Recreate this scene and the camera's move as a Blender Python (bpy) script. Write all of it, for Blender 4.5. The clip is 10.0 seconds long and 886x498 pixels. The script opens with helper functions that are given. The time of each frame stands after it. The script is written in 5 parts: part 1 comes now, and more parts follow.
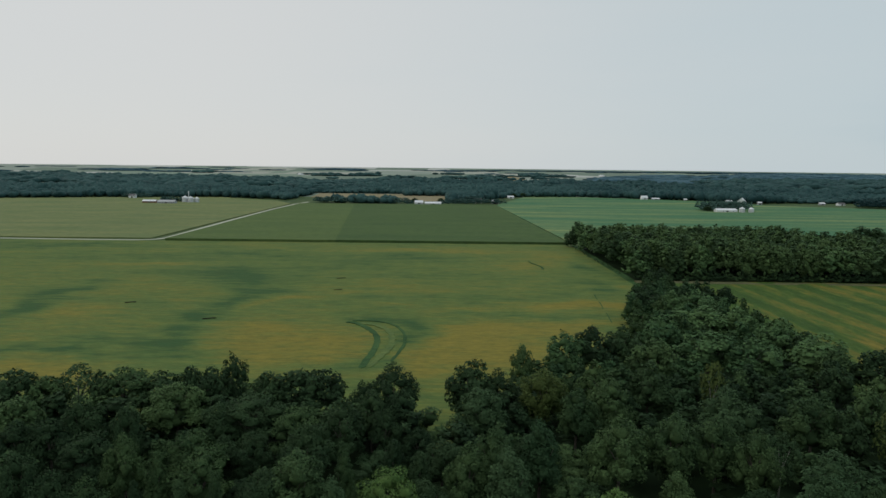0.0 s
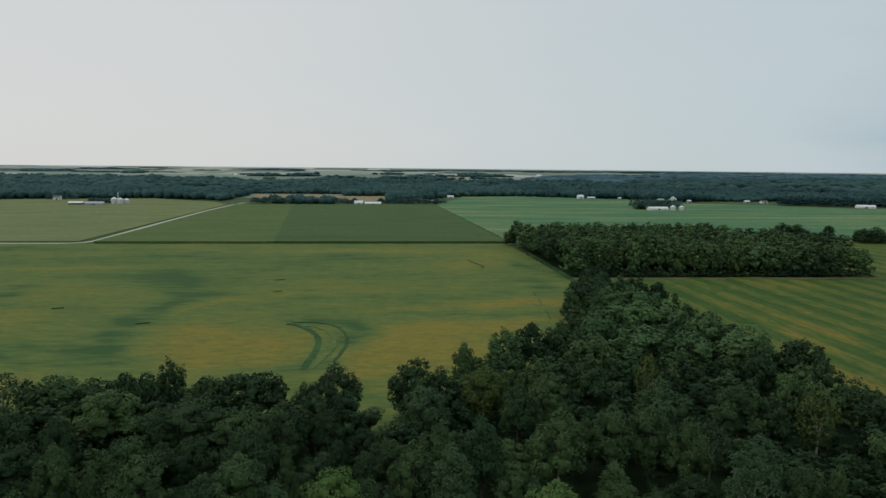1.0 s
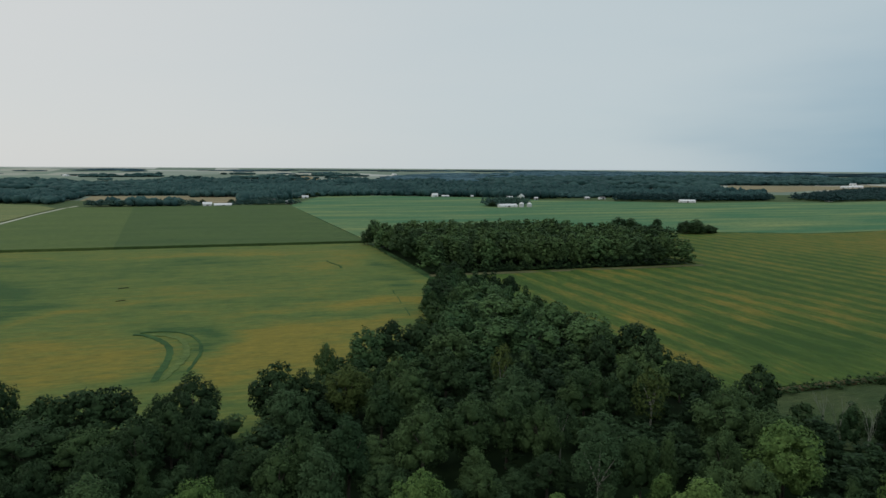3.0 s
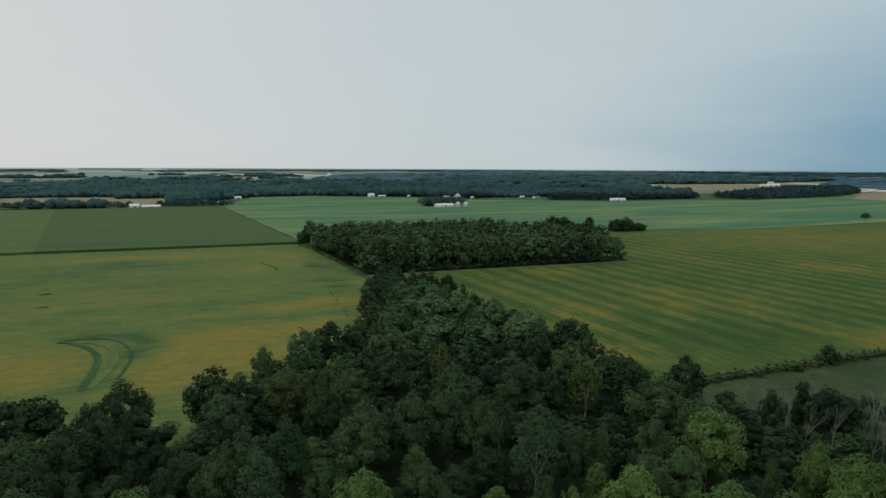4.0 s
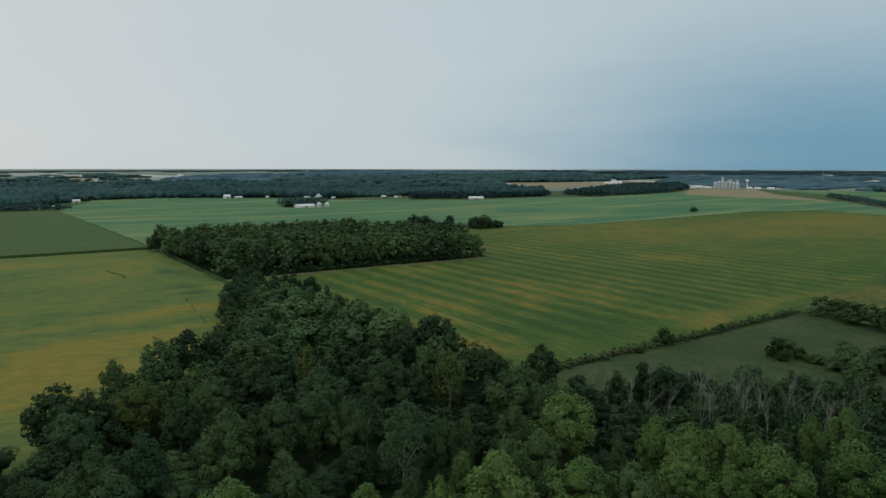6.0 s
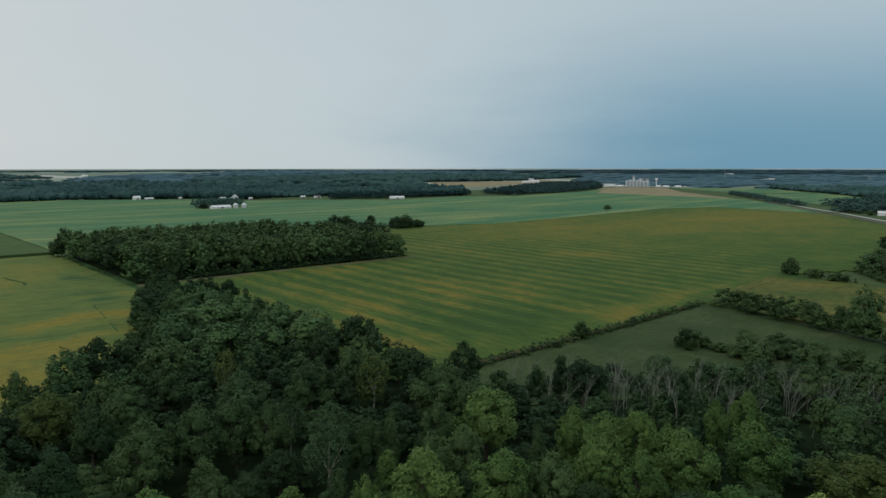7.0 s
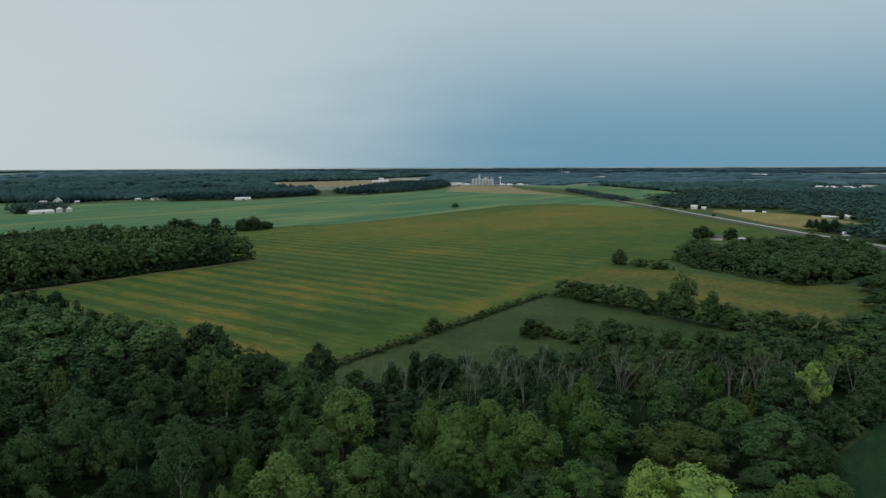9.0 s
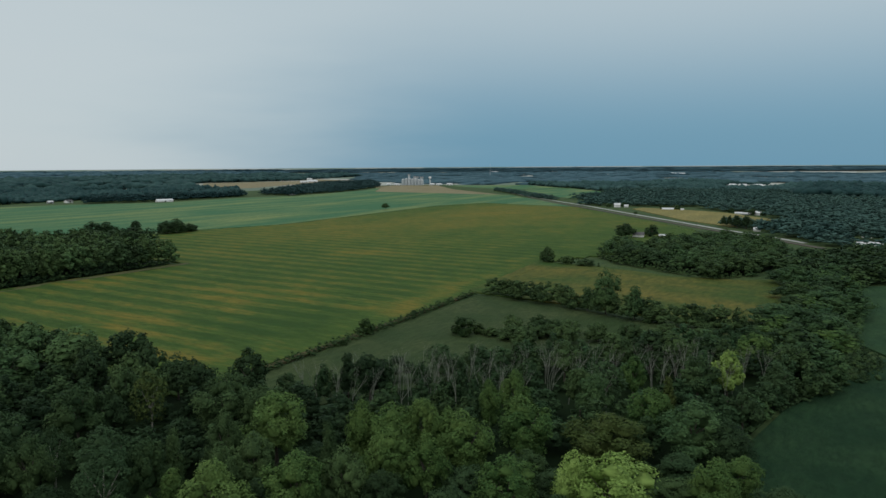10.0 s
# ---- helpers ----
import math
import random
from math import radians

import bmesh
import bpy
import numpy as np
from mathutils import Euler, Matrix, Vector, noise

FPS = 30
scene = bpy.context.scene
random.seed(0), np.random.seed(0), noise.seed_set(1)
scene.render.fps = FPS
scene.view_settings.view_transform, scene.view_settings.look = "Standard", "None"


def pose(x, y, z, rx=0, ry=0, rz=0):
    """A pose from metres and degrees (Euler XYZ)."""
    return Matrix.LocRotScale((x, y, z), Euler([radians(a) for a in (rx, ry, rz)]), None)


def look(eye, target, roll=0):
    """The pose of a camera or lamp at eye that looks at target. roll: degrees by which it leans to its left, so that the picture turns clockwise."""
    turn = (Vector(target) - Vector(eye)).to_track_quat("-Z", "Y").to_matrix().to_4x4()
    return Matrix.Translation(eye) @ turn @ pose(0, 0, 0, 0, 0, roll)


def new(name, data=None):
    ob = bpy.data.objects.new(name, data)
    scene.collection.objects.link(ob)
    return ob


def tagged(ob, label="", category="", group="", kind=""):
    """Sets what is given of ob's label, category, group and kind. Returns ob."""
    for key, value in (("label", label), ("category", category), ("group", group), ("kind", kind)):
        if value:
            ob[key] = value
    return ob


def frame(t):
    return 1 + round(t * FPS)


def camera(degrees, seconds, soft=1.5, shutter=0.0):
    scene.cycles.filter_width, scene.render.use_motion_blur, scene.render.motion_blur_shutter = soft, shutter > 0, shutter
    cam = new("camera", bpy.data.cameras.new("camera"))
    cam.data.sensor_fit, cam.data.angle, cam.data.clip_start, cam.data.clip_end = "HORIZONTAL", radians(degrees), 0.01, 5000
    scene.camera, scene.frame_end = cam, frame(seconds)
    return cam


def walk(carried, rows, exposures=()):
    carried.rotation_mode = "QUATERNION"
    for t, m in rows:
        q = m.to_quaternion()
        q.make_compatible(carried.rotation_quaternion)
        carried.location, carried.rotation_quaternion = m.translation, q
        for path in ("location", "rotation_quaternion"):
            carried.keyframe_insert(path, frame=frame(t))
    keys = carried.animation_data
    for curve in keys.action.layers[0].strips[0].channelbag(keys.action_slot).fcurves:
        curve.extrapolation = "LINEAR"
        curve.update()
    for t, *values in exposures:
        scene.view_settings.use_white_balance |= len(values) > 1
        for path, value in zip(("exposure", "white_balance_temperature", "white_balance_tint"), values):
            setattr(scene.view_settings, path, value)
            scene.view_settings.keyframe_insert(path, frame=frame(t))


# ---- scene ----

# ---- camera and its path ----
cam = camera(66.2, 10.0)
PATH = [
    (0, (0.0, 0.0, 66.272), (-0.0001, 9.926, 65.057), 0.63),
    (0.5, (-0.122, -0.472, 66.27), (0.3228, 9.4445, 65.0586), 0.58),
    (1, (-0.226, -0.991, 66.293), (0.6472, 8.8969, 65.0854), 0.56),
    (1.5, (-0.319, -1.61, 66.342), (1.0606, 8.221, 65.1356), 0.53),
    (2, (-0.547, -2.244, 66.432), (1.337, 7.5028, 65.2278), 0.43),
    (2.5, (-0.861, -2.864, 66.531), (1.5695, 6.7615, 65.3275), 0.40),
    (4, (-1.72, -4.465, 66.757), (2.0727, 4.709, 65.5553), 0.26),
    (4.5, (-1.935, -4.95, 66.824), (2.2827, 4.0369, 65.6235), 0.20),
    (5, (-2.111, -5.442, 66.887), (2.5101, 3.3452, 65.6861), 0.15),
    (5.5, (-2.32, -5.967, 66.944), (2.7651, 2.5599, 65.743), 0.11),
    (7, (-3.451, -7.568, 67.252), (3.0191, -0.0402, 66.043), -0.04),
    (7.5, (-3.927, -8.05, 67.366), (2.9702, -0.9116, 66.154), -0.07),
    (8, (-4.416, -8.451, 67.493), (2.8473, -1.6855, 66.2795), -0.12),
    (8.5, (-4.9, -8.847, 67.616), (2.7407, -2.5116, 66.397), -0.18),
    (9, (-5.341, -9.22, 67.769), (2.607, -3.2763, 66.545), -0.23),
    (9.5, (-5.811, -9.58, 67.922), (2.4499, -4.0804, 66.6953), -0.32),
    (10, (-6.301, -9.902, 68.055), (2.2126, -4.8028, 66.8228), -0.38),
]
walk(cam, [(t, look(eye, target, roll)) for t, eye, target, roll in PATH])

# ---- sky, sun ----
BLUE_YAW = -97.0


def build_world():
    w = bpy.data.worlds.new("overcast_sky")
    scene.world = w
    w.use_nodes = True
    nt = w.node_tree
    nt.nodes.clear()
    n, l = nt.nodes.new, nt.links.new
    out, bg = n("ShaderNodeOutputWorld"), n("ShaderNodeBackground")
    tc, sep = n("ShaderNodeTexCoord"), n("ShaderNodeSeparateXYZ")
    l(tc.outputs["Generated"], sep.inputs[0])
    # how far round towards the storm
    dot = n("ShaderNodeVectorMath")
    dot.operation = "DOT_PRODUCT"
    a = radians(BLUE_YAW)
    dot.inputs[1].default_value = (-math.sin(a), math.cos(a), 0.0)
    l(tc.outputs["Generated"], dot.inputs[0])
    # soft streaks of cloud
    mp = n("ShaderNodeMapping")
    mp.inputs["Scale"].default_value = (1.3, 1.3, 7.0)
    l(tc.outputs["Generated"], mp.inputs[0])
    noi = n("ShaderNodeTexNoise")
    noi.inputs["Scale"].default_value, noi.inputs["Detail"].default_value = 1.6, 4.0
    l(mp.outputs[0], noi.inputs["Vector"])
    add = n("ShaderNodeMath")
    add.operation = "MULTIPLY_ADD"
    l(noi.outputs["Fac"], add.inputs[0])
    add.inputs[1].default_value = 0.3
    l(dot.outputs["Value"], add.inputs[2])
    ramp = n("ShaderNodeValToRGB")
    ramp.color_ramp.interpolation = "EASE"
    ramp.color_ramp.elements[0].position, ramp.color_ramp.elements[0].color = 0.53, (0, 0, 0, 1)
    ramp.color_ramp.elements[1].position, ramp.color_ramp.elements[1].color = 1.22, (1, 1, 1, 1)
    l(add.outputs[0], ramp.inputs[0])
    up = n("ShaderNodeMapRange")
    up.interpolation_type = "SMOOTHSTEP"
    up.inputs["From Min"].default_value, up.inputs["From Max"].default_value = 0.02, 0.24
    up.inputs["To Min"].default_value, up.inputs["To Max"].default_value = 1.0, 0.2
    l(sep.outputs["Z"], up.inputs["Value"])
    fac = n("ShaderNodeMath")
    fac.operation = "MULTIPLY"
    l(ramp.outputs["Color"], fac.inputs[0]), l(up.outputs[0], fac.inputs[1])
    # bright cloud: white on the far side from the storm, cool grey nearer
    side = n("ShaderNodeMapRange")
    side.interpolation_type = "SMOOTHSTEP"
    side.inputs["From Min"].default_value, side.inputs["From Max"].default_value = -0.35, 0.75
    l(add.outputs[0], side.inputs["Value"])
    cloud = n("ShaderNodeMix")
    cloud.data_type = "RGBA"
    cloud.inputs["A"].default_value, cloud.inputs["B"].default_value = (0.65, 0.665, 0.66, 1), (0.515, 0.60, 0.635, 1)
    l(side.outputs[0], cloud.inputs["Factor"])
    storm = n("ShaderNodeMix")
    storm.data_type = "RGBA"
    storm.inputs["B"].default_value = (0.146, 0.312, 0.437, 1)
    l(cloud.outputs["Result"], storm.inputs["A"]), l(fac.outputs[0], storm.inputs["Factor"])
    sky = n("ShaderNodeTexSky")
    sky.sky_type, sky.sun_disc = "NISHITA", False
    sky.sun_elevation, sky.sun_rotation = radians(SUN_UP), radians(-SUN_YAW)
    dim = n("ShaderNodeMix")
    dim.data_type, dim.blend_type = "RGBA", "MULTIPLY"
    dim.inputs["Factor"].default_value = 1.0
    dim.inputs["B"].default_value = (0.08, 0.08, 0.08, 1)
    l(sky.outputs[0], dim.inputs["A"])
    cover = n("ShaderNodeMix")
    cover.data_type = "RGBA"
    cover.inputs["Factor"].default_value = 0.94
    l(dim.outputs["Result"], cover.inputs["A"]), l(storm.outputs["Result"], cover.inputs["B"])
    # overcast: the cloud is brightest overhead
    high = n("ShaderNodeMapRange")
    high.interpolation_type = "SMOOTHSTEP"
    high.inputs["From Min"].default_value, high.inputs["From Max"].default_value = 0.34, 1.0
    high.inputs["To Min"].default_value, high.inputs["To Max"].default_value = 1.0, 1.45
    l(sep.outputs["Z"], high.inputs["Value"])
    l(high.outputs[0], bg.inputs["Strength"])
    l(cover.outputs["Result"], bg.inputs["Color"])
    l(bg.outputs[0], out.inputs["Surface"])


SUN_UP, SUN_YAW = 42.0, 55.0
build_world()
sun = new("sun", bpy.data.lights.new("sun", "SUN"))
sun.data.energy, sun.data.angle, sun.data.color = 0.35, radians(14), (0.98, 0.97, 0.93)
sun.matrix_world = look((-300 * math.sin(radians(SUN_YAW)), 300 * math.cos(radians(SUN_YAW)), 300 * math.tan(radians(SUN_UP))), (0, 0, 0))


# ---- materials ----
def blank(name, rough=0.85, gloss=0.25):
    m = bpy.data.materials.new(name)
    m.use_nodes = True
    b = m.node_tree.nodes["Principled BSDF"]
    b.inputs["Roughness"].default_value = rough
    b.inputs["Specular IOR Level"].default_value = gloss
    return m, m.node_tree, b


def noise_fac(nt, scale, stretch=(1, 1, 1), detail=5.0, rough=0.55, lo=0.35, hi=0.65):
    """A noise over the world's metres, spread between lo and hi to 0..1."""
    tc, mp, no, mr = (nt.nodes.new(k) for k in ("ShaderNodeNewGeometry", "ShaderNodeMapping", "ShaderNodeTexNoise", "ShaderNodeMapRange"))
    mp.inputs["Scale"].default_value = [s * scale for s in stretch]
    nt.links.new(tc.outputs["Position"], mp.inputs["Vector"])
    nt.links.new(mp.outputs[0], no.inputs["Vector"])
    no.inputs["Scale"].default_value, no.inputs["Detail"].default_value, no.inputs["Roughness"].default_value = 1.0, detail, rough
    mr.inputs["From Min"].default_value, mr.inputs["From Max"].default_value = lo, hi
    nt.links.new(no.outputs["Fac"], mr.inputs["Value"])
    return mr.outputs[0]


def mixed(nt, a, b, fac):
    m = nt.nodes.new("ShaderNodeMix")
    m.data_type = "RGBA"
    for key, v in (("A", a), ("B", b), ("Factor", fac)):
        if isinstance(v, (tuple, list)):
            m.inputs[key].default_value = (*v, 1)
        elif isinstance(v, float):
            m.inputs[key].default_value = v
        else:
            nt.links.new(v, m.inputs[key])
    return m.outputs["Result"]


def calc(nt, op, a, b=0.0, c=0.0):
    m = nt.nodes.new("ShaderNodeMath")
    m.operation = op
    for k, v in enumerate((a, b, c)):
        if isinstance(v, (int, float)):
            m.inputs[k].default_value = v
        else:
            nt.links.new(v, m.inputs[k])
    return m.outputs[0]


def relief(nt, b, fac, strength, distance):
    bump = nt.nodes.new("ShaderNodeBump")
    bump.inputs["Strength"].default_value, bump.inputs["Distance"].default_value = strength, distance
    nt.links.new(fac, bump.inputs["Height"])
    nt.links.new(bump.outputs[0], b.inputs["Normal"])


def crop(name, low, high, scale=0.02, stretch=(0.5, 1.6, 1), fine=0.35, bumpy=0.5, lo=0.35):
    """A crop seen from above: two tones in drifts, with a fine grain."""
    m, nt, b = blank(name, 0.9, 0.1)
    c = mixed(nt, low, high, noise_fac(nt, scale, stretch, lo=lo, hi=lo + 0.3))
    grain = noise_fac(nt, fine, (0.4, 1.0, 1.0), 6.0, 0.7, 0.34, 0.66)
    dark = tuple(v * 0.62 for v in low)
    c = mixed(nt, dark, c, calc(nt, "MULTIPLY_ADD", grain, 0.75, 0.28))
    nt.links.new(c, b.inputs["Base Color"])
    relief(nt, b, grain, bumpy, 0.5)
    return m


def ripe_crop(name, green, dark, gold, stripes=0.0):
    """Beans turning yellow: the mesh's own ripeness, broken up by drifts and, in one field, by planter strips."""
    m, nt, b = blank(name, 0.9, 0.1)
    at = nt.nodes.new("ShaderNodeAttribute")
    at.attribute_name = "ripe"
    ripe = at.outputs["Fac"]
    drift = noise_fac(nt, 0.016, (0.7, 1.1, 1), 5.0, 0.6, 0.3, 0.7)
    # the rows run north in the field with planter strips, east in the other
    patch = noise_fac(nt, 0.06, (1.1, 0.6, 1) if stripes else (0.35, 1.5, 1), 6.0, 0.65, 0.3, 0.7)
    fine = noise_fac(nt, 0.3, (1.0, 0.3, 1) if stripes else (0.3, 1.0, 1), 6.0, 0.7, 0.33, 0.67)
    v = calc(nt, "ADD", ripe, calc(nt, "MULTIPLY_ADD", drift, 0.3, -0.15))
    spread = 0.26 if stripes else 0.34
    v = calc(nt, "ADD", v, calc(nt, "MULTIPLY_ADD", patch, spread, -spread / 2))
    v = calc(nt, "ADD", v, calc(nt, "MULTIPLY_ADD", fine, 0.4, -0.2))
    if stripes:
        geo, sp = nt.nodes.new("ShaderNodeNewGeometry"), nt.nodes.new("ShaderNodeSeparateXYZ")
        nt.links.new(geo.outputs["Position"], sp.inputs[0])
        wob = noise_fac(nt, 0.008, (1, 0.6, 1), 2.0, 0.5, 0.0, 1.0)
        x = calc(nt, "ADD", sp.outputs["X"], calc(nt, "MULTIPLY", wob, 5.0))
        s = calc(nt, "SINE", calc(nt, "MULTIPLY", x, 2 * math.pi / stripes))
        s3 = calc(nt, "SINE", calc(nt, "MULTIPLY_ADD", x, 2 * math.pi * 3 / stripes, 0.6))
        s = calc(nt, "MULTIPLY_ADD", s3, 0.3, s)
        st = nt.nodes.new("ShaderNodeAttribute")
        st.attribute_name = "strip"
        v = calc(nt, "MULTIPLY_ADD", calc(nt, "MULTIPLY", s, st.outputs["Fac"]), 0.2, v)
    ramp = nt.nodes.new("ShaderNodeValToRGB")
    e = ramp.color_ramp.elements
    e[0].position, e[0].color = 0.05, (*dark, 1)
    e[1].position, e[1].color = 0.84 if stripes else 0.95, (*gold, 1)
    mid = e.new(0.42)
    mid.color = (*green, 1)
    nt.links.new(v, ramp.inputs[0])
    grain = noise_fac(nt, 0.75, (1.0, 0.2, 1.0) if stripes else (0.3, 1.0, 1.0), 6.0, 0.75, 0.34, 0.66)
    c = mixed(nt, tuple(v * 0.45 for v in green), ramp.outputs[0], calc(nt, "MULTIPLY_ADD", grain, 0.66, 0.36))
    nt.links.new(c, b.inputs["Base Color"])
    relief(nt, b, grain, 0.5, 0.5)
    return m


def leaf(name, low, high, island=0.42, scale=0.11):
    """Foliage: each tree its own tone, each spray of leaves a little lighter or darker."""
    m, nt, b = blank(name, 0.75, 0.06)
    info, geo = nt.nodes.new("ShaderNodeObjectInfo"), nt.nodes.new("ShaderNodeNewGeometry")
    big = noise_fac(nt, scale, (1, 1, 1), 2.0, 0.5, 0.3, 0.7)
    f = calc(nt, "MULTIPLY_ADD", info.outputs["Random"], 0.6, calc(nt, "MULTIPLY_ADD", big, 0.5, -0.3))
    f = calc(nt, "MULTIPLY_ADD", geo.outputs["Random Per Island"], island, f)
    nt.links.new(mixed(nt, low, high, f), b.inputs["Base Color"])
    return m


def stuffy(name, low, high, scale, rough=0.8, stretch=(1, 1, 1), bumpy=0.3, gloss=0.3):
    m, nt, b = blank(name, rough, gloss)
    f = noise_fac(nt, scale, stretch, 6.0, 0.6, 0.3, 0.7)
    g = noise_fac(nt, scale * 9, stretch, 4.0, 0.6, 0.2, 0.8)
    c = mixed(nt, mixed(nt, low, high, f), tuple(v * 0.7 for v in low), calc(nt, "MULTIPLY", g, 0.35))
    nt.links.new(c, b.inputs["Base Color"])
    if bumpy:
        relief(nt, b, g, bumpy, 0.05)
    return m


def far_land():
    """Open farmland of the distance: a patchwork of fields, stubble and green, with haze put into the colours."""
    m, nt, b = blank("farmland", 0.95, 0.05)
    geo, mp, vor = (nt.nodes.new(k) for k in ("ShaderNodeNewGeometry", "ShaderNodeMapping", "ShaderNodeTexVoronoi"))
    mp.inputs["Scale"].default_value = (1 / 420, 1 / 420, 0)
    nt.links.new(geo.outputs["Position"], mp.inputs["Vector"])
    nt.links.new(mp.outputs[0], vor.inputs["Vector"])
    vor.distance, vor.inputs["Randomness"].default_value, vor.inputs["Scale"].default_value = "CHEBYCHEV", 0.7, 1.0
    sp = nt.nodes.new("ShaderNodeSeparateColor")
    nt.links.new(vor.outputs["Color"], sp.inputs[0])
    ramp = nt.nodes.new("ShaderNodeValToRGB")
    ramp.color_ramp.interpolation = "CONSTANT"
    e = ramp.color_ramp.elements
    # patch colours paled and greyed to stand for distance haze
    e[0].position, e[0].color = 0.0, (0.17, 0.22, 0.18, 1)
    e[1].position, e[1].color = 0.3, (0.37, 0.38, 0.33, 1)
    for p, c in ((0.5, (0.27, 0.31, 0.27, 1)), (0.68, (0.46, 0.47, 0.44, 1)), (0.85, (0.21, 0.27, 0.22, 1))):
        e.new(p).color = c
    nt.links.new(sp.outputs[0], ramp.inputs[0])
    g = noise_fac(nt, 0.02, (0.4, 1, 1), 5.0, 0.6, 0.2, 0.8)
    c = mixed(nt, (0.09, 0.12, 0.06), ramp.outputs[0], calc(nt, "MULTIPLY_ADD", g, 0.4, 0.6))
    nt.links.new(c, b.inputs["Base Color"])
    return m


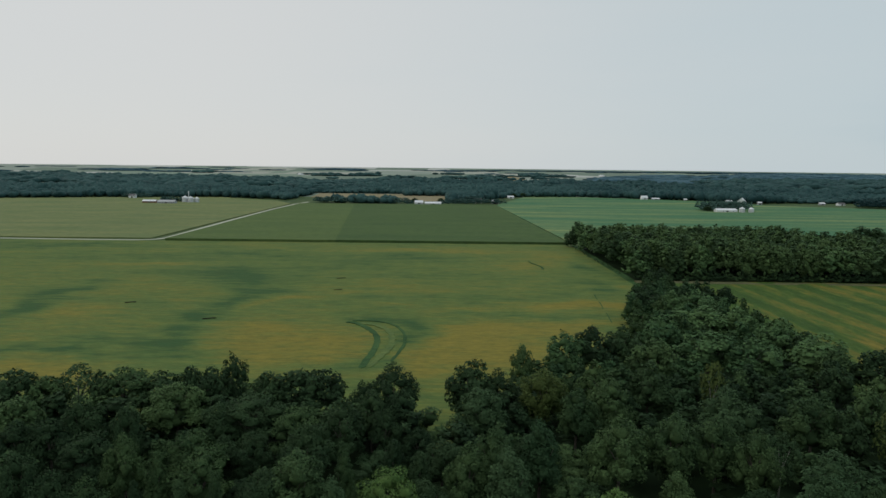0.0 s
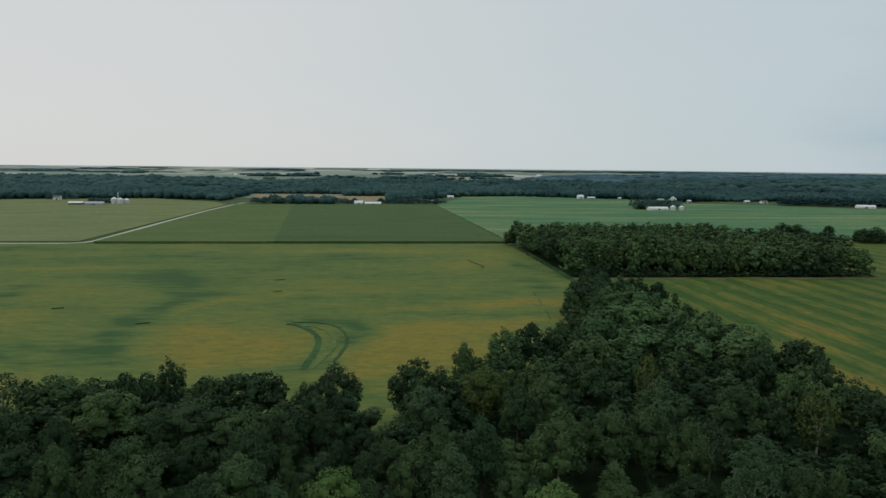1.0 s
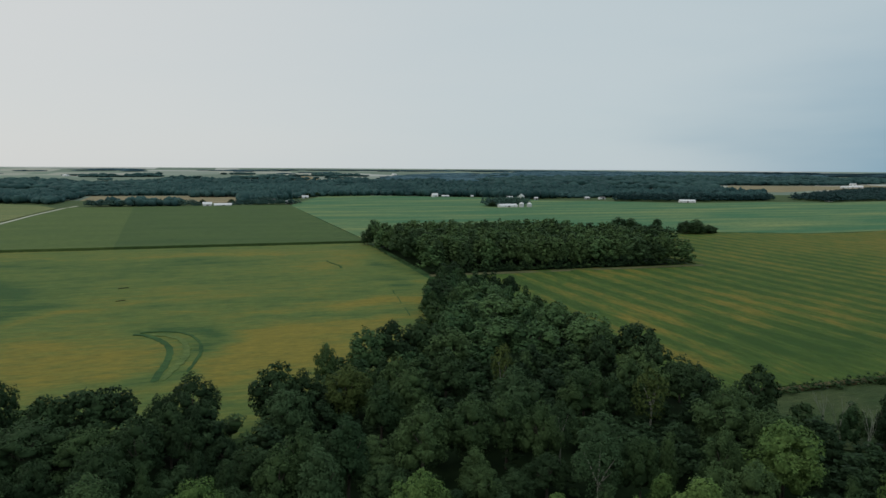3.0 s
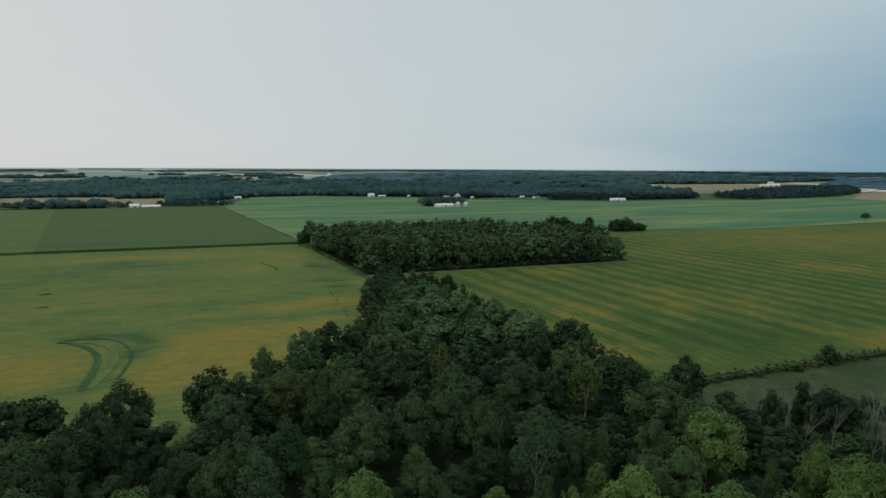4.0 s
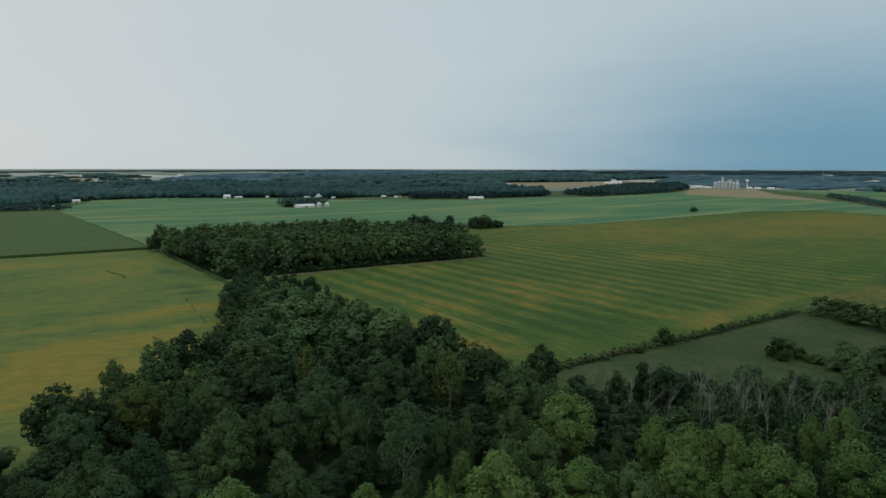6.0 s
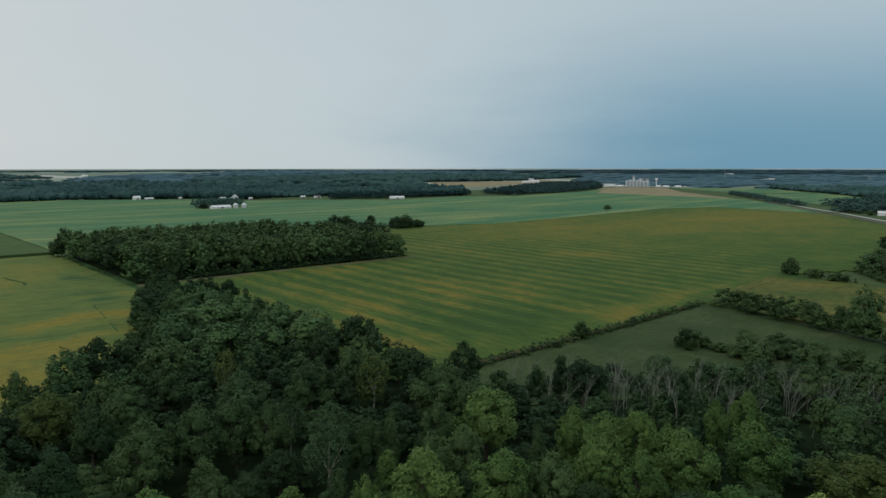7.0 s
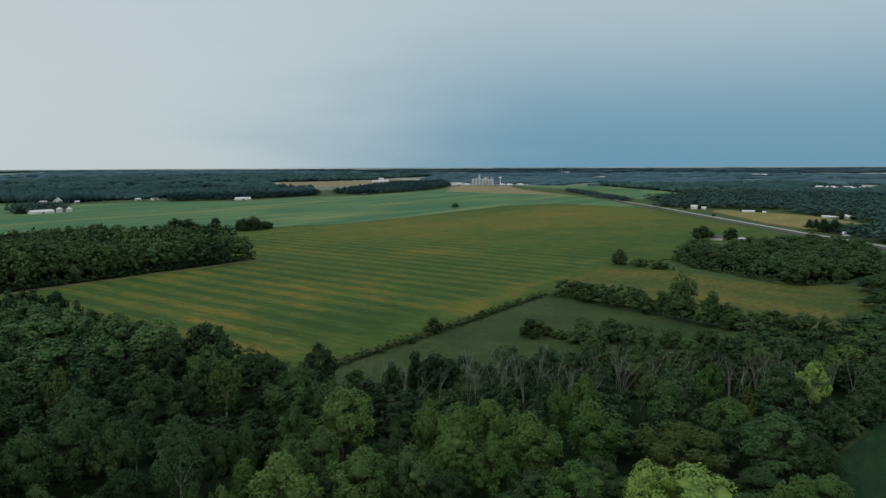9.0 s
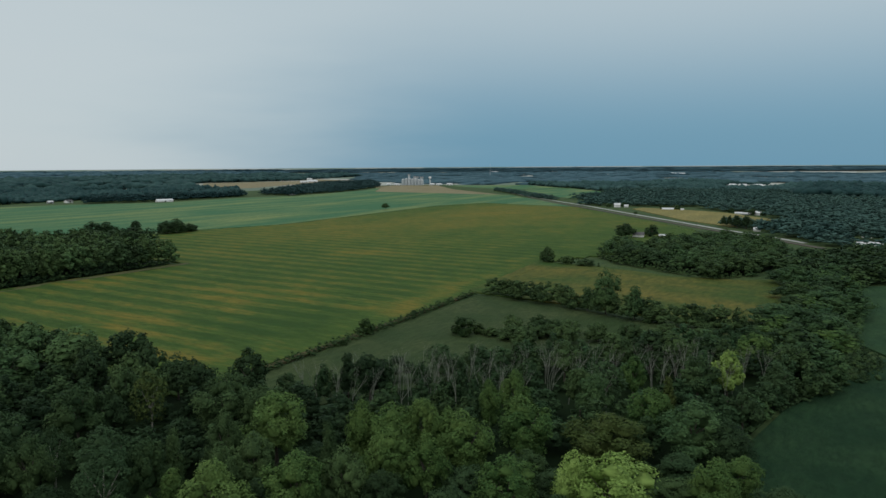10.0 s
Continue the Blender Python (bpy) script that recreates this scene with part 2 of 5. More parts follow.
M = {
    "land": far_land(),
    "soy": ripe_crop("soybeans_ripening", (0.118, 0.17, 0.046), (0.034, 0.094, 0.032), (0.245, 0.2, 0.038)),
    "strip": ripe_crop("soybeans_in_strips", (0.074, 0.126, 0.026), (0.035, 0.082, 0.018), (0.205, 0.168, 0.033), 16.2),
    "corn": crop("corn", (0.058, 0.104, 0.034), (0.08, 0.128, 0.039)),
    "corn_light": crop("corn_light", (0.080, 0.128, 0.040), (0.104, 0.15, 0.044)),
    "pale": crop("pale_crop", (0.13, 0.175, 0.068), (0.2, 0.217, 0.084)),
    "bean": crop("green_beans", (0.064, 0.168, 0.08), (0.28, 0.31, 0.115), 0.013, (0.3, 1.7, 1), lo=0.44),
    "meadow": crop("meadow_grass", (0.041, 0.073, 0.026), (0.077, 0.102, 0.041), 0.035, (1, 1, 1), 0.5, 0.8),
    "lush": crop("lush_crop", (0.0134, 0.0437, 0.0185), (0.0302, 0.0706, 0.0286), 0.05, (1, 1, 1), 0.6, 0.9),
    "deep": crop("deep_green_crop", (0.026, 0.066, 0.028), (0.046, 0.094, 0.038), 0.05, (1, 1, 1), 0.5, 0.8),
    "gold": crop("golden_crop", (0.20, 0.185, 0.07), (0.30, 0.25, 0.09)),
    "olive_field": crop("yellowing_crop", (0.046, 0.091, 0.021), (0.165, 0.138, 0.034), 0.028, (1.3, 0.6, 1)),
    "grass_pale": crop("pale_grass", (0.09, 0.145, 0.045), (0.145, 0.195, 0.058), 0.2, (1, 1, 1), 0.9),
    "grass": crop("rough_grass", (0.05, 0.09, 0.036), (0.085, 0.12, 0.043), 0.03, (1, 1, 1)),
    "tan": crop("tan_stubble", (0.235, 0.20, 0.115), (0.31, 0.268, 0.16)),
    "dry_grass": crop("dry_grass", (0.10, 0.105, 0.05), (0.15, 0.145, 0.07), 0.1, (1, 1, 1), 0.8),
    "weeds": crop("dry_weeds", (0.065, 0.06, 0.03), (0.12, 0.095, 0.045), 0.1, (1, 1, 1), 0.8),
    # leaf litter, with the shade of gaps between trees put into its colour
    "litter": stuffy("shaded_forest_floor", (0.010, 0.02, 0.009), (0.018, 0.032, 0.013), 0.2, gloss=0.02),
    "gravel": stuffy("gravel", (0.38, 0.385, 0.30), (0.50, 0.50, 0.39), 0.3),
    "asphalt": stuffy("asphalt", (0.40, 0.40, 0.38), (0.5, 0.49, 0.47), 0.2),
    "ballast": stuffy("railway_ballast", (0.07, 0.06, 0.045), (0.11, 0.095, 0.075), 0.4),
    "swale": crop("lush_track", (0.03, 0.08, 0.027), (0.066, 0.135, 0.043), 0.1, (1, 1, 1), 0.9),
    "soil": stuffy("bare_soil", (0.022, 0.024, 0.014), (0.04, 0.038, 0.02), 0.3, gloss=0.05),
    "dark": leaf("leaves_dark", (0.016, 0.034, 0.016), (0.042, 0.076, 0.031)),
    "mid": leaf("leaves_green", (0.024, 0.05, 0.021), (0.078, 0.129, 0.047)),
    "bright": leaf("leaves_bright", (0.036, 0.082, 0.024), (0.112, 0.180, 0.050)),
    "yellow": leaf("leaves_yellow_green", (0.11, 0.19, 0.04), (0.25, 0.36, 0.10)),
    "grey": leaf("leaves_grey_green", (0.0255, 0.0553, 0.0238), (0.0561, 0.0978, 0.0425)),
    "olive": leaf("leaves_olive", (0.038, 0.0617, 0.0171), (0.0808, 0.109, 0.0323)),
    # next three: distance haze put into the leaf colours, bluest on the horizon
    "wood_hazed": leaf("far_woods_hazed", (0.016, 0.045, 0.046), (0.058, 0.118, 0.108), 0.3, 0.009),
    "wood_hazed_horizon": leaf("horizon_woods_hazed", (0.036, 0.084, 0.106), (0.072, 0.136, 0.164), 0.2, 0.004),
    "wood_mid": leaf("woods_green_hazed", (0.032, 0.074, 0.066), (0.092, 0.165, 0.13), 0.12, 0.03),
    "soft": leaf("leaves_soft_green", (0.030, 0.069, 0.030), (0.084, 0.147, 0.054)),
    "shrub": leaf("hedge_leaves", (0.0153, 0.0357, 0.0127), (0.0425, 0.0723, 0.0221)),
    "bark": stuffy("bark", (0.08, 0.07, 0.055), (0.15, 0.13, 0.11), 1.5, 0.9),
    "pale_bark": stuffy("pale_bark", (0.22, 0.22, 0.18), (0.34, 0.33, 0.28), 1.5, 0.9),
    "dead": stuffy("dead_wood", (0.17, 0.185, 0.15), (0.26, 0.28, 0.23), 0.6, 0.9),
    "white": stuffy("white_metal_siding", (0.78, 0.79, 0.79), (0.86, 0.86, 0.86), 0.15, 0.5),
    "grey_wall": stuffy("grey_siding", (0.3, 0.31, 0.32), (0.42, 0.43, 0.44), 0.15, 0.6),
    "roof": stuffy("metal_roof", (0.62, 0.63, 0.64), (0.76, 0.77, 0.78), 0.1, 0.45),
    "roof_dark": stuffy("shingle_roof", (0.08, 0.08, 0.085), (0.14, 0.135, 0.13), 0.4),
    "roof_red": stuffy("red_brown_siding", (0.16, 0.06, 0.045), (0.22, 0.09, 0.065), 0.2),
    "steel": stuffy("galvanised_steel", (0.5, 0.52, 0.53), (0.66, 0.67, 0.68), 0.2, 0.4),
    # mill concrete, its blue-grey cast standing for distance haze
    "concrete": stuffy("concrete", (0.44, 0.49, 0.52), (0.58, 0.62, 0.65), 0.1, 0.8),
    "glass": stuffy("window_glass", (0.02, 0.025, 0.03), (0.03, 0.035, 0.04), 0.5, 0.12, bumpy=0, gloss=0.5),
    "door": stuffy("dark_door", (0.08, 0.075, 0.07), (0.13, 0.12, 0.11), 0.5),
}


# ---- shared builders ----
rng = np.random.default_rng(7)
EYE_Z, R_FLAT, R_END, D_END = 66.5, 2400.0, 4800.0, 19000.0


def far_z(r):
    """Height of the land at r metres: level near by, then rising very gently to the skyline."""
    if r <= R_FLAT:
        return 0.0
    s = (r - R_FLAT) / (R_END - R_FLAT)
    d = 1.0 / ((1 - s) / R_FLAT + s / D_END)
    return EYE_Z * (1.0 - r / d)


def lie(x, y):
    """Where a spot of the plan lies on the land, and the size of things there; the far country is drawn together."""
    d = math.hypot(x, y)
    if d <= R_FLAT:
        return x, y, 0.0, 1.0
    s = (1 / R_FLAT - 1 / d) / (1 / R_FLAT - 1 / D_END)
    r = R_FLAT + (R_END - R_FLAT) * min(s, 1.0)
    return x * r / d, y * r / d, far_z(r), r / d


def inside(poly, x, y):
    hit, n = False, len(poly)
    for i in range(n):
        (x0, y0), (x1, y1) = poly[i], poly[i - 1]
        if (y0 > y) != (y1 > y) and x < (x1 - x0) * (y - y0) / (y1 - y0) + x0:
            hit = not hit
    return hit


def np_mesh(name, verts, tris, mats, idx=None, smooth=False):
    """A mesh from arrays of points and triangles."""
    verts, tris = np.asarray(verts, np.float32), np.asarray(tris, np.int32)
    me = bpy.data.meshes.new(name)
    me.vertices.add(len(verts))
    me.vertices.foreach_set("co", verts.ravel())
    me.loops.add(tris.size)
    me.loops.foreach_set("vertex_index", tris.ravel())
    me.polygons.add(len(tris))
    me.polygons.foreach_set("loop_start", np.arange(0, tris.size, 3, dtype=np.int32))
    for m in mats:
        me.materials.append(m)
    if idx is not None:
        me.polygons.foreach_set("material_index", np.asarray(idx, np.int32))
    if smooth:
        me.polygons.foreach_set("use_smooth", np.ones(len(tris), bool))
    me.update(calc_edges=True)
    return me


def part(name, bm, material, parent=None, label=""):
    """Links a bmesh as one mesh object, under a thing or a part."""
    me = bpy.data.meshes.new(name)
    bm.to_mesh(me)
    bm.free()
    me.materials.append(material)
    ob = new(name, me)
    ob.parent = parent
    return tagged(ob, label)


def box(bm, x0, x1, y0, y1, z0, z1):
    vs = [bm.verts.new(p) for p in ((x0, y0, z0), (x1, y0, z0), (x1, y1, z0), (x0, y1, z0), (x0, y0, z1), (x1, y0, z1), (x1, y1, z1), (x0, y1, z1))]
    for f in ((3, 2, 1, 0), (4, 5, 6, 7), (0, 1, 5, 4), (1, 2, 6, 5), (2, 3, 7, 6), (3, 0, 4, 7)):
        bm.faces.new([vs[i] for i in f])


def boxed(x0, x1, y0, y1, z0, z1):
    bm = bmesh.new()
    box(bm, x0, x1, y0, y1, z0, z1)
    return bm


def drum(bm, r0, r1, z0, z1, n=16, cx=0.0, cy=0.0):
    a = [2 * math.pi * k / n for k in range(n)]
    lo = [bm.verts.new((cx + r0 * math.cos(t), cy + r0 * math.sin(t), z0)) for t in a]
    hi = [bm.verts.new((cx + r1 * math.cos(t), cy + r1 * math.sin(t), z1)) for t in a]
    for k in range(n):
        bm.faces.new((lo[k], lo[(k + 1) % n], hi[(k + 1) % n], hi[k]))
    bm.faces.new(lo[::-1])
    bm.faces.new(hi)


def field(name, poly, height, material, label, base=0.0):
    """A standing crop: a slab with the height of its plants, dense enough to lie on the land."""
    bm = bmesh.new()
    lo = [bm.verts.new((*lie(x, y)[:2], lie(x, y)[2] + base)) for x, y in poly]
    hi = [bm.verts.new((*lie(x, y)[:2], lie(x, y)[2] + base + height)) for x, y in poly]
    n = len(poly)
    bm.faces.new(hi)
    for k in range(n):
        bm.faces.new((lo[k], lo[(k + 1) % n], hi[(k + 1) % n], hi[k]))
    bmesh.ops.recalc_face_normals(bm, faces=bm.faces)
    ob = part(name, bm, material)
    return tagged(ob, label, "field", kind="structure")


def strip_line(pts, width):
    """A ribbon polygon along a line of plan points."""
    left, right = [], []
    for k, (x, y) in enumerate(pts):
        (xa, ya), (xb, yb) = pts[max(k - 1, 0)], pts[min(k + 1, len(pts) - 1)]
        d = math.hypot(xb - xa, yb - ya)
        nx, ny = -(yb - ya) / d * width / 2, (xb - xa) / d * width / 2
        left.append((x + nx, y + ny)), right.append((x - nx, y - ny))
    return left + right[::-1]


def curved(pts, steps=5):
    """A smooth line through plan points."""
    out = []
    for k in range(len(pts) - 1):
        p0, p1, p2, p3 = (pts[min(max(j, 0), len(pts) - 1)] for j in (k - 1, k, k + 1, k + 2))
        for q in range(steps):
            t = q / steps
            out.append(tuple(0.5 * (2 * b + (c - a) * t + (2 * a - 5 * b + 4 * c - d) * t * t + (3 * b - a - 3 * c + d) * t ** 3) for a, b, c, d in zip(p0, p1, p2, p3)))
    return out + [tuple(pts[-1])]


def ribbon(name, pts, width, z, material, label, category, thick=0.15, kind="structure", rough=0.0):
    left, right, bm = [], [], bmesh.new()
    if rough:
        pts = curved(pts, 7)
    poly, n = strip_line(pts, width), len(pts)
    for k in range(n):
        for side, (x, y) in ((left, poly[k]), (right, poly[2 * n - 1 - k])):
            x, y = x + rng.uniform(-1, 1) * rough * width, y + rng.uniform(-1, 1) * rough * width
            if rough and k in (0, n - 1):
                x, y = pts[k][0] + (x - pts[k][0]) * 0.3, pts[k][1] + (y - pts[k][1]) * 0.3
            side.append((bm.verts.new((x, y, z)), bm.verts.new((x, y, z - thick))))
    for k in range(n - 1):
        a, b, c, d = left[k], left[k + 1], right[k + 1], right[k]
        bm.faces.new((a[0], d[0], c[0], b[0]))
        bm.faces.new((a[1], b[1], b[0], a[0]))
        bm.faces.new((d[0], c[0], c[1], d[1]))
        bm.faces.new((a[1], d[1], c[1], b[1])[::-1])
    bmesh.ops.recalc_face_normals(bm, faces=bm.faces)
    return tagged(part(name, bm, material), label, category, kind=kind)


# ---- the land ----
def ground():
    radii = [0, 40, 100, 200, 350, 550, 800, 1100, 1450, 1800, 2100, 2400] + [2400 + 100 * k for k in range(1, 25)]
    n, vs, fs = 160, [(0, 0, 0)], []
    for r in radii[1:]:
        for k in range(n):
            a = 2 * math.pi * k / n
            vs.append((r * math.sin(a), r * math.cos(a), far_z(r)))
    for i in range(len(radii) - 1):
        for k in range(n):
            q = (k + 1) % n
            if i == 0:
                fs.append((0, 1 + q, 1 + k))
            else:
                a, b = 1 + (i - 1) * n, 1 + i * n
                fs += [(a + k, b + q, b + k), (a + k, a + q, b + q)]
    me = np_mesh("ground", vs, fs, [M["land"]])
    tagged(new("ground", me), "level open farmland in green and haze-paled patches reaching the skyline", "ground", kind="structure")


ground()

# woods near the camera, in plan
FOREST_WEST = [(-175, 70), (-175, 158), (-110, 160), (-60, 160), (-20, 160), (-8, 164), (-4, 150), (2, 150), (6, 164), (20, 166), (22, 190), (34, 203), (56, 216), (68, 232), (80, 286),
               (94, 326), (106, 346), (116, 350), (121, 330), (121, 300), (121, 250), (121, 200), (121, 176), (122, 150), (128, 132), (150, 118), (170, 108), (200, 84),
               (228, 56), (262, 24), (262, 8), (240, -2), (222, -14), (196, 4), (170, 9), (142, 14), (120, -6), (80, 20), (0, 60)]
WOODLOT = [(112, 402), (116, 398), (200, 398), (298, 392), (302, 398), (300, 470), (296, 560), (240, 572), (112, 574)]


def ripe_field(name, x0, x1, y0, y1, step, keep, ripe, strip, height, material, label):
    """A bean field as a fine sheet with plant height, carrying how ripe each spot is."""
    nx, ny = int((x1 - x0) / step), int((y1 - y0) / step)
    bm = bmesh.new()
    grid = {}

    def at(i, j):
        if (i, j) not in grid:
            x, y = x0 + i * step, y0 + j * step
            grid[i, j] = bm.verts.new((x, y, height + 0.25 * noise.noise((x * 0.03, y * 0.03, 1.0))))
        return grid[i, j]

    for i in range(nx):
        for j in range(ny):
            if keep(x0 + (i + 0.5) * step, y0 + (j + 0.5) * step):
                bm.faces.new((at(i, j), at(i + 1, j), at(i + 1, j + 1), at(i, j + 1)))
    rim = [e for e in bm.edges if e.is_boundary]
    made = bmesh.ops.extrude_edge_only(bm, edges=rim)["geom"]
    for v in made:
        if isinstance(v, bmesh.types.BMVert):
            v.co.z = 0.0
    ob = part(name, bm, material)
    me = ob.data
    co = np.empty(len(me.vertices) * 3, np.float32)
    me.vertices.foreach_get("co", co)
    co = co.reshape(-1, 3)
    for key, fn in (("ripe", ripe), ("strip", strip)):
        me.attributes.new(key, "FLOAT", "POINT").data.foreach_set("value", fn(co[:, 0], co[:, 1]).astype(np.float32))
    return tagged(ob, label, "field", kind="structure")


def blobs(spots, base, lines=()):
    """A smooth field of values: base plus soft oval patches (x, y, half width, half depth, amount) and soft lines (x0, y0, x1, y1, half width, amount)."""
    def fn(x, y):
        # uneven outlines
        x, y = (x + 5 * np.sin(y / 17 + 1) + 3 * np.sin(x / 9 + y / 11) + 1.5 * np.sin(y / 4.3 + x / 7),
                y + 4 * np.sin(x / 19) + 2.5 * np.sin(x / 8 + 2) + 1.5 * np.sin(x / 3.7 + y / 9))
        v = np.full(len(x), float(base))
        for cx, cy, rx, ry, amount in spots:
            v += amount * np.exp(-(((x - cx) / rx) ** 2 + ((y - cy) / ry) ** 2))
        for x0, y0, x1, y1, w, amount in lines:
            u = np.clip(((x - x0) * (x1 - x0) + (y - y0) * (y1 - y0)) / ((x1 - x0) ** 2 + (y1 - y0) ** 2), 0, 1)
            d = np.hypot(x - x0 - u * (x1 - x0), y - y0 - u * (y1 - y0))
            v += 0.85 * amount * np.exp(-(d / w) ** 2)
        return v
    return fn


WEST_RIPE = [(-78, 264, 18, 17, 0.40), (-62, 250, 26, 22, 0.34), (-42, 240, 22, 18, 0.26), (-34, 220, 22, 12, 0.2), (2, 258, 12, 22, 0.3), (14, 246, 20, 28, 0.40), (36, 240, 26, 30, 0.38), (26, 274, 30, 10, 0.3), (-4, 216, 13, 14, 0.35),
             (15, 311, 40, 6, 0.28), (62, 321, 24, 6, 0.5), (82, 317, 16, 8, 0.36), (54, 280, 26, 9, 0.34), (96, 364, 8, 12, 0.35), (-160, 264, 26, 20, 0.24)]
WEST_RIPE += [(-166, 296, 18, 14, 0.34), (-165, 336, 26, 8, 0.22), (-127, 207, 44, 9, 0.44), (-195, 444, 22, 8, 0.28), (-167, 438, 22, 9, 0.28), (-228, 429, 40, 12, 0.15), (7, 522, 70, 13, 0.28), (73, 494, 22, 34, 0.3),
              (62, 446, 28, 34, 0.22), (-25, 360, 50, 8, 0.14), (-144, 353, 30, 10, 0.18), (-250, 300, 50, 26, 0.25), (-110, 520, 90, 8, 0.14)]
WEST_RIPE += [(-5, 274, 9, 8, -0.2), (88, 356, 12, 9, -0.36), (84, 378, 16, 10, -0.28), (50, 338, 26, 6, -0.16), (-130, 400, 30, 30, -0.16), (-60, 400, 60, 14, -0.1), (-290, 540, 90, 14, -0.2), (-150, 484, 60, 18, -0.14), (-120, 246, 24, 8, -0.2), (-60, 470, 260, 60, -0.09)]
WEST_SWALES = [(-205, 268, -186, 300, 10, -0.36), (-186, 300, -190, 344, 10, -0.40), (-190, 344, -197, 380, 9, -0.26), (-84, 213, -98, 249, 9, -0.26), (-98, 249, -109, 271, 8, -0.32), (-109, 271, -107, 293, 7, -0.30),
               (-107, 293, -100, 325, 7, -0.28), (-100, 325, -90, 350, 10, -0.36), (-90, 350, -122, 391, 14, -0.18), (-122, 391, -133, 449, 13, -0.14), (-156, 231, -128, 230, 4, -0.30)]
WEST_SWALES += [(-128, 230, -110, 223, 5, -0.24), (-91, 312, -70, 332, 5, 0.30), (-70, 332, -46, 344, 6, 0.28), (-36, 278, -20, 276, 7, -0.40), (-20, 276, -12, 253, 6, -0.3), (-12, 253, -16, 222, 6, -0.3), (-16, 222, -26, 208, 6, -0.3),
                (34, 300, 68, 290, 5, -0.30), (110, 390, 96, 440, 8, -0.30), (96, 440, 90, 500, 7, -0.2)]
STRIP_RIPE = [(168, 266, 9, 26, 0.34), (181, 252, 7, 24, 0.3), (177, 335, 6, 20, 0.26), (218, 368, 9, 20, 0.3), (238, 364, 7, 20, 0.24), (245, 290, 8, 26, 0.36), (228, 250, 9, 24, 0.34), (214, 228, 6, 14, 0.28), (209, 266, 6, 18, 0.2),
              (253, 233, 9, 20, 0.36), (271, 243, 8, 18, 0.26), (412, 300, 14, 44, 0.34), (150, 204, 8, 22, 0.4), (136, 240, 10, 30, 0.2)]
STRIP_RIPE += [(240, 170, 22, 7, 0.42), (268, 175, 22, 7, 0.38), (246, 190, 10, 10, 0.3), (352, 388, 14, 34, 0.22), (310, 172, 30, 5, 0.2), (560, 460, 170, 120, 0.28), (760, 330, 170, 150, 0.2), (860, 420, 130, 90, 0.26), (980, 430, 70, 110, 0.2),
               (200, 196, 26, 20, -0.2), (300, 220, 26, 30, -0.12), (300, 420, 16, 60, -0.14), (204, 300, 8, 40, -0.16), (340, 280, 30, 50, -0.08)]
STRIP_FIELD = [(122, 156), (305, 159), (428, 170), (478, 146), (545, 134), (670, 108), (722, 128), (1018, 362), (1058, 540), (950, 572), (800, 560), (570, 548), (470, 586), (302, 578), (306, 390),
               (200, 393), (118, 392), (118, 350), (122, 300), (122, 250), (122, 160)]
ripe_field("field_soybean", -480, 108, 150, 573, 3.0, lambda x, y: not inside(FOREST_WEST, x, y) and not (x > 60 and y < 290 and x > 58 + (y - 208) * 0.3),
           blobs(WEST_RIPE, 0.45, WEST_SWALES), lambda x, y: 0 * x, 0.75, M["soy"], "ripening soybean field with yellow patches and green swales")
ripe_field("field_strips", 114, 1062, 104, 590, 6.0, lambda x, y: inside(STRIP_FIELD, x, y),
           blobs(STRIP_RIPE, 0.36, [(296, 170, 450, 187, 5, 0.2), (340, 186, 460, 200, 4, -0.12), (300, 163, 440, 174, 3, -0.1)]), lambda x, y: np.clip((640 - x) / 250, 0.05, 1) * np.clip((x + 260 - y) / 60, 0.3, 1) * np.clip((y - 176) / 14, 0.1, 1), 0.75, M["strip"], "green soybean field with yellowing planter strips")
field("grassland", [(-1600, -500), (1600, -500), (1950, 700), (1985, 1320), (1400, 1400), (90, 1500), (-260, 1400), (-1600, 1300)], 0.04, M["grass"], "rough green grass of verges and field margins")
field("field_corn_west", [(-238, 578), (-92, 578), (-148, 1134), (-238, 1132)], 2.3, M["corn_light"], "lighter green field of standing corn beside a gravel road")
field("field_corn", [(-92, 578), (106, 578), (86, 1150), (-70, 1136), (-148, 1134)], 2.4, M["corn"], "dark green field of standing corn beside a gravel road")
field("field_pale", [(-1500, 592), (-256, 592), (-256, 1140), (-300, 1226), (-430, 1330), (-620, 1285), (-790, 1205), (-1500, 1100)], 0.9, M["pale"], "pale yellow-green crop field behind the gravel road")
field("field_green", [(112, 588), (470, 590), (570, 552), (800, 566), (950, 578), (1062, 545), (1022, 368), (1172, 482), (1360, 640), (1400, 1035), (1660, 1205), (1450, 1110), (1126, 1050), (1014, 1100), (811, 1092),
                      (700, 1190), (590, 1240), (520, 1384), (312, 1506), (186, 1520), (94, 1180), (90, 1140)], 0.8, M["bean"], "wide blue-green bean field with pale streaks")
field("field_meadow", [(130, 152), (306, 154), (296, 104), (286, 61), (280, 10), (262, 10), (228, 60), (180, 90), (130, 120)], 0.35, M["meadow"], "dull green grazed meadow among hedges")
field("field_small", [(308, 159.6), (430, 170.6), (428, 128), (410, 80), (414, 45), (424, 26), (380, 12), (330, 20), (286, 24), (299, 80)], 0.7, M["olive_field"], "small yellow-green field between hedgerows")
field("field_lush", [(140, 12), (170, 7), (196, 2), (220, -8), (246, -17), (266, -22), (268, -30), (300, -160), (60, -160), (90, -40)], 0.8, M["lush"], "dark green lush crop field beside the forest")
field("field_lush_east", [(270, -25), (286, -15), (420, -16), (440, -40), (430, -120), (320, -150)], 0.8, M["deep"], "dark green crop field behind the creek trees")
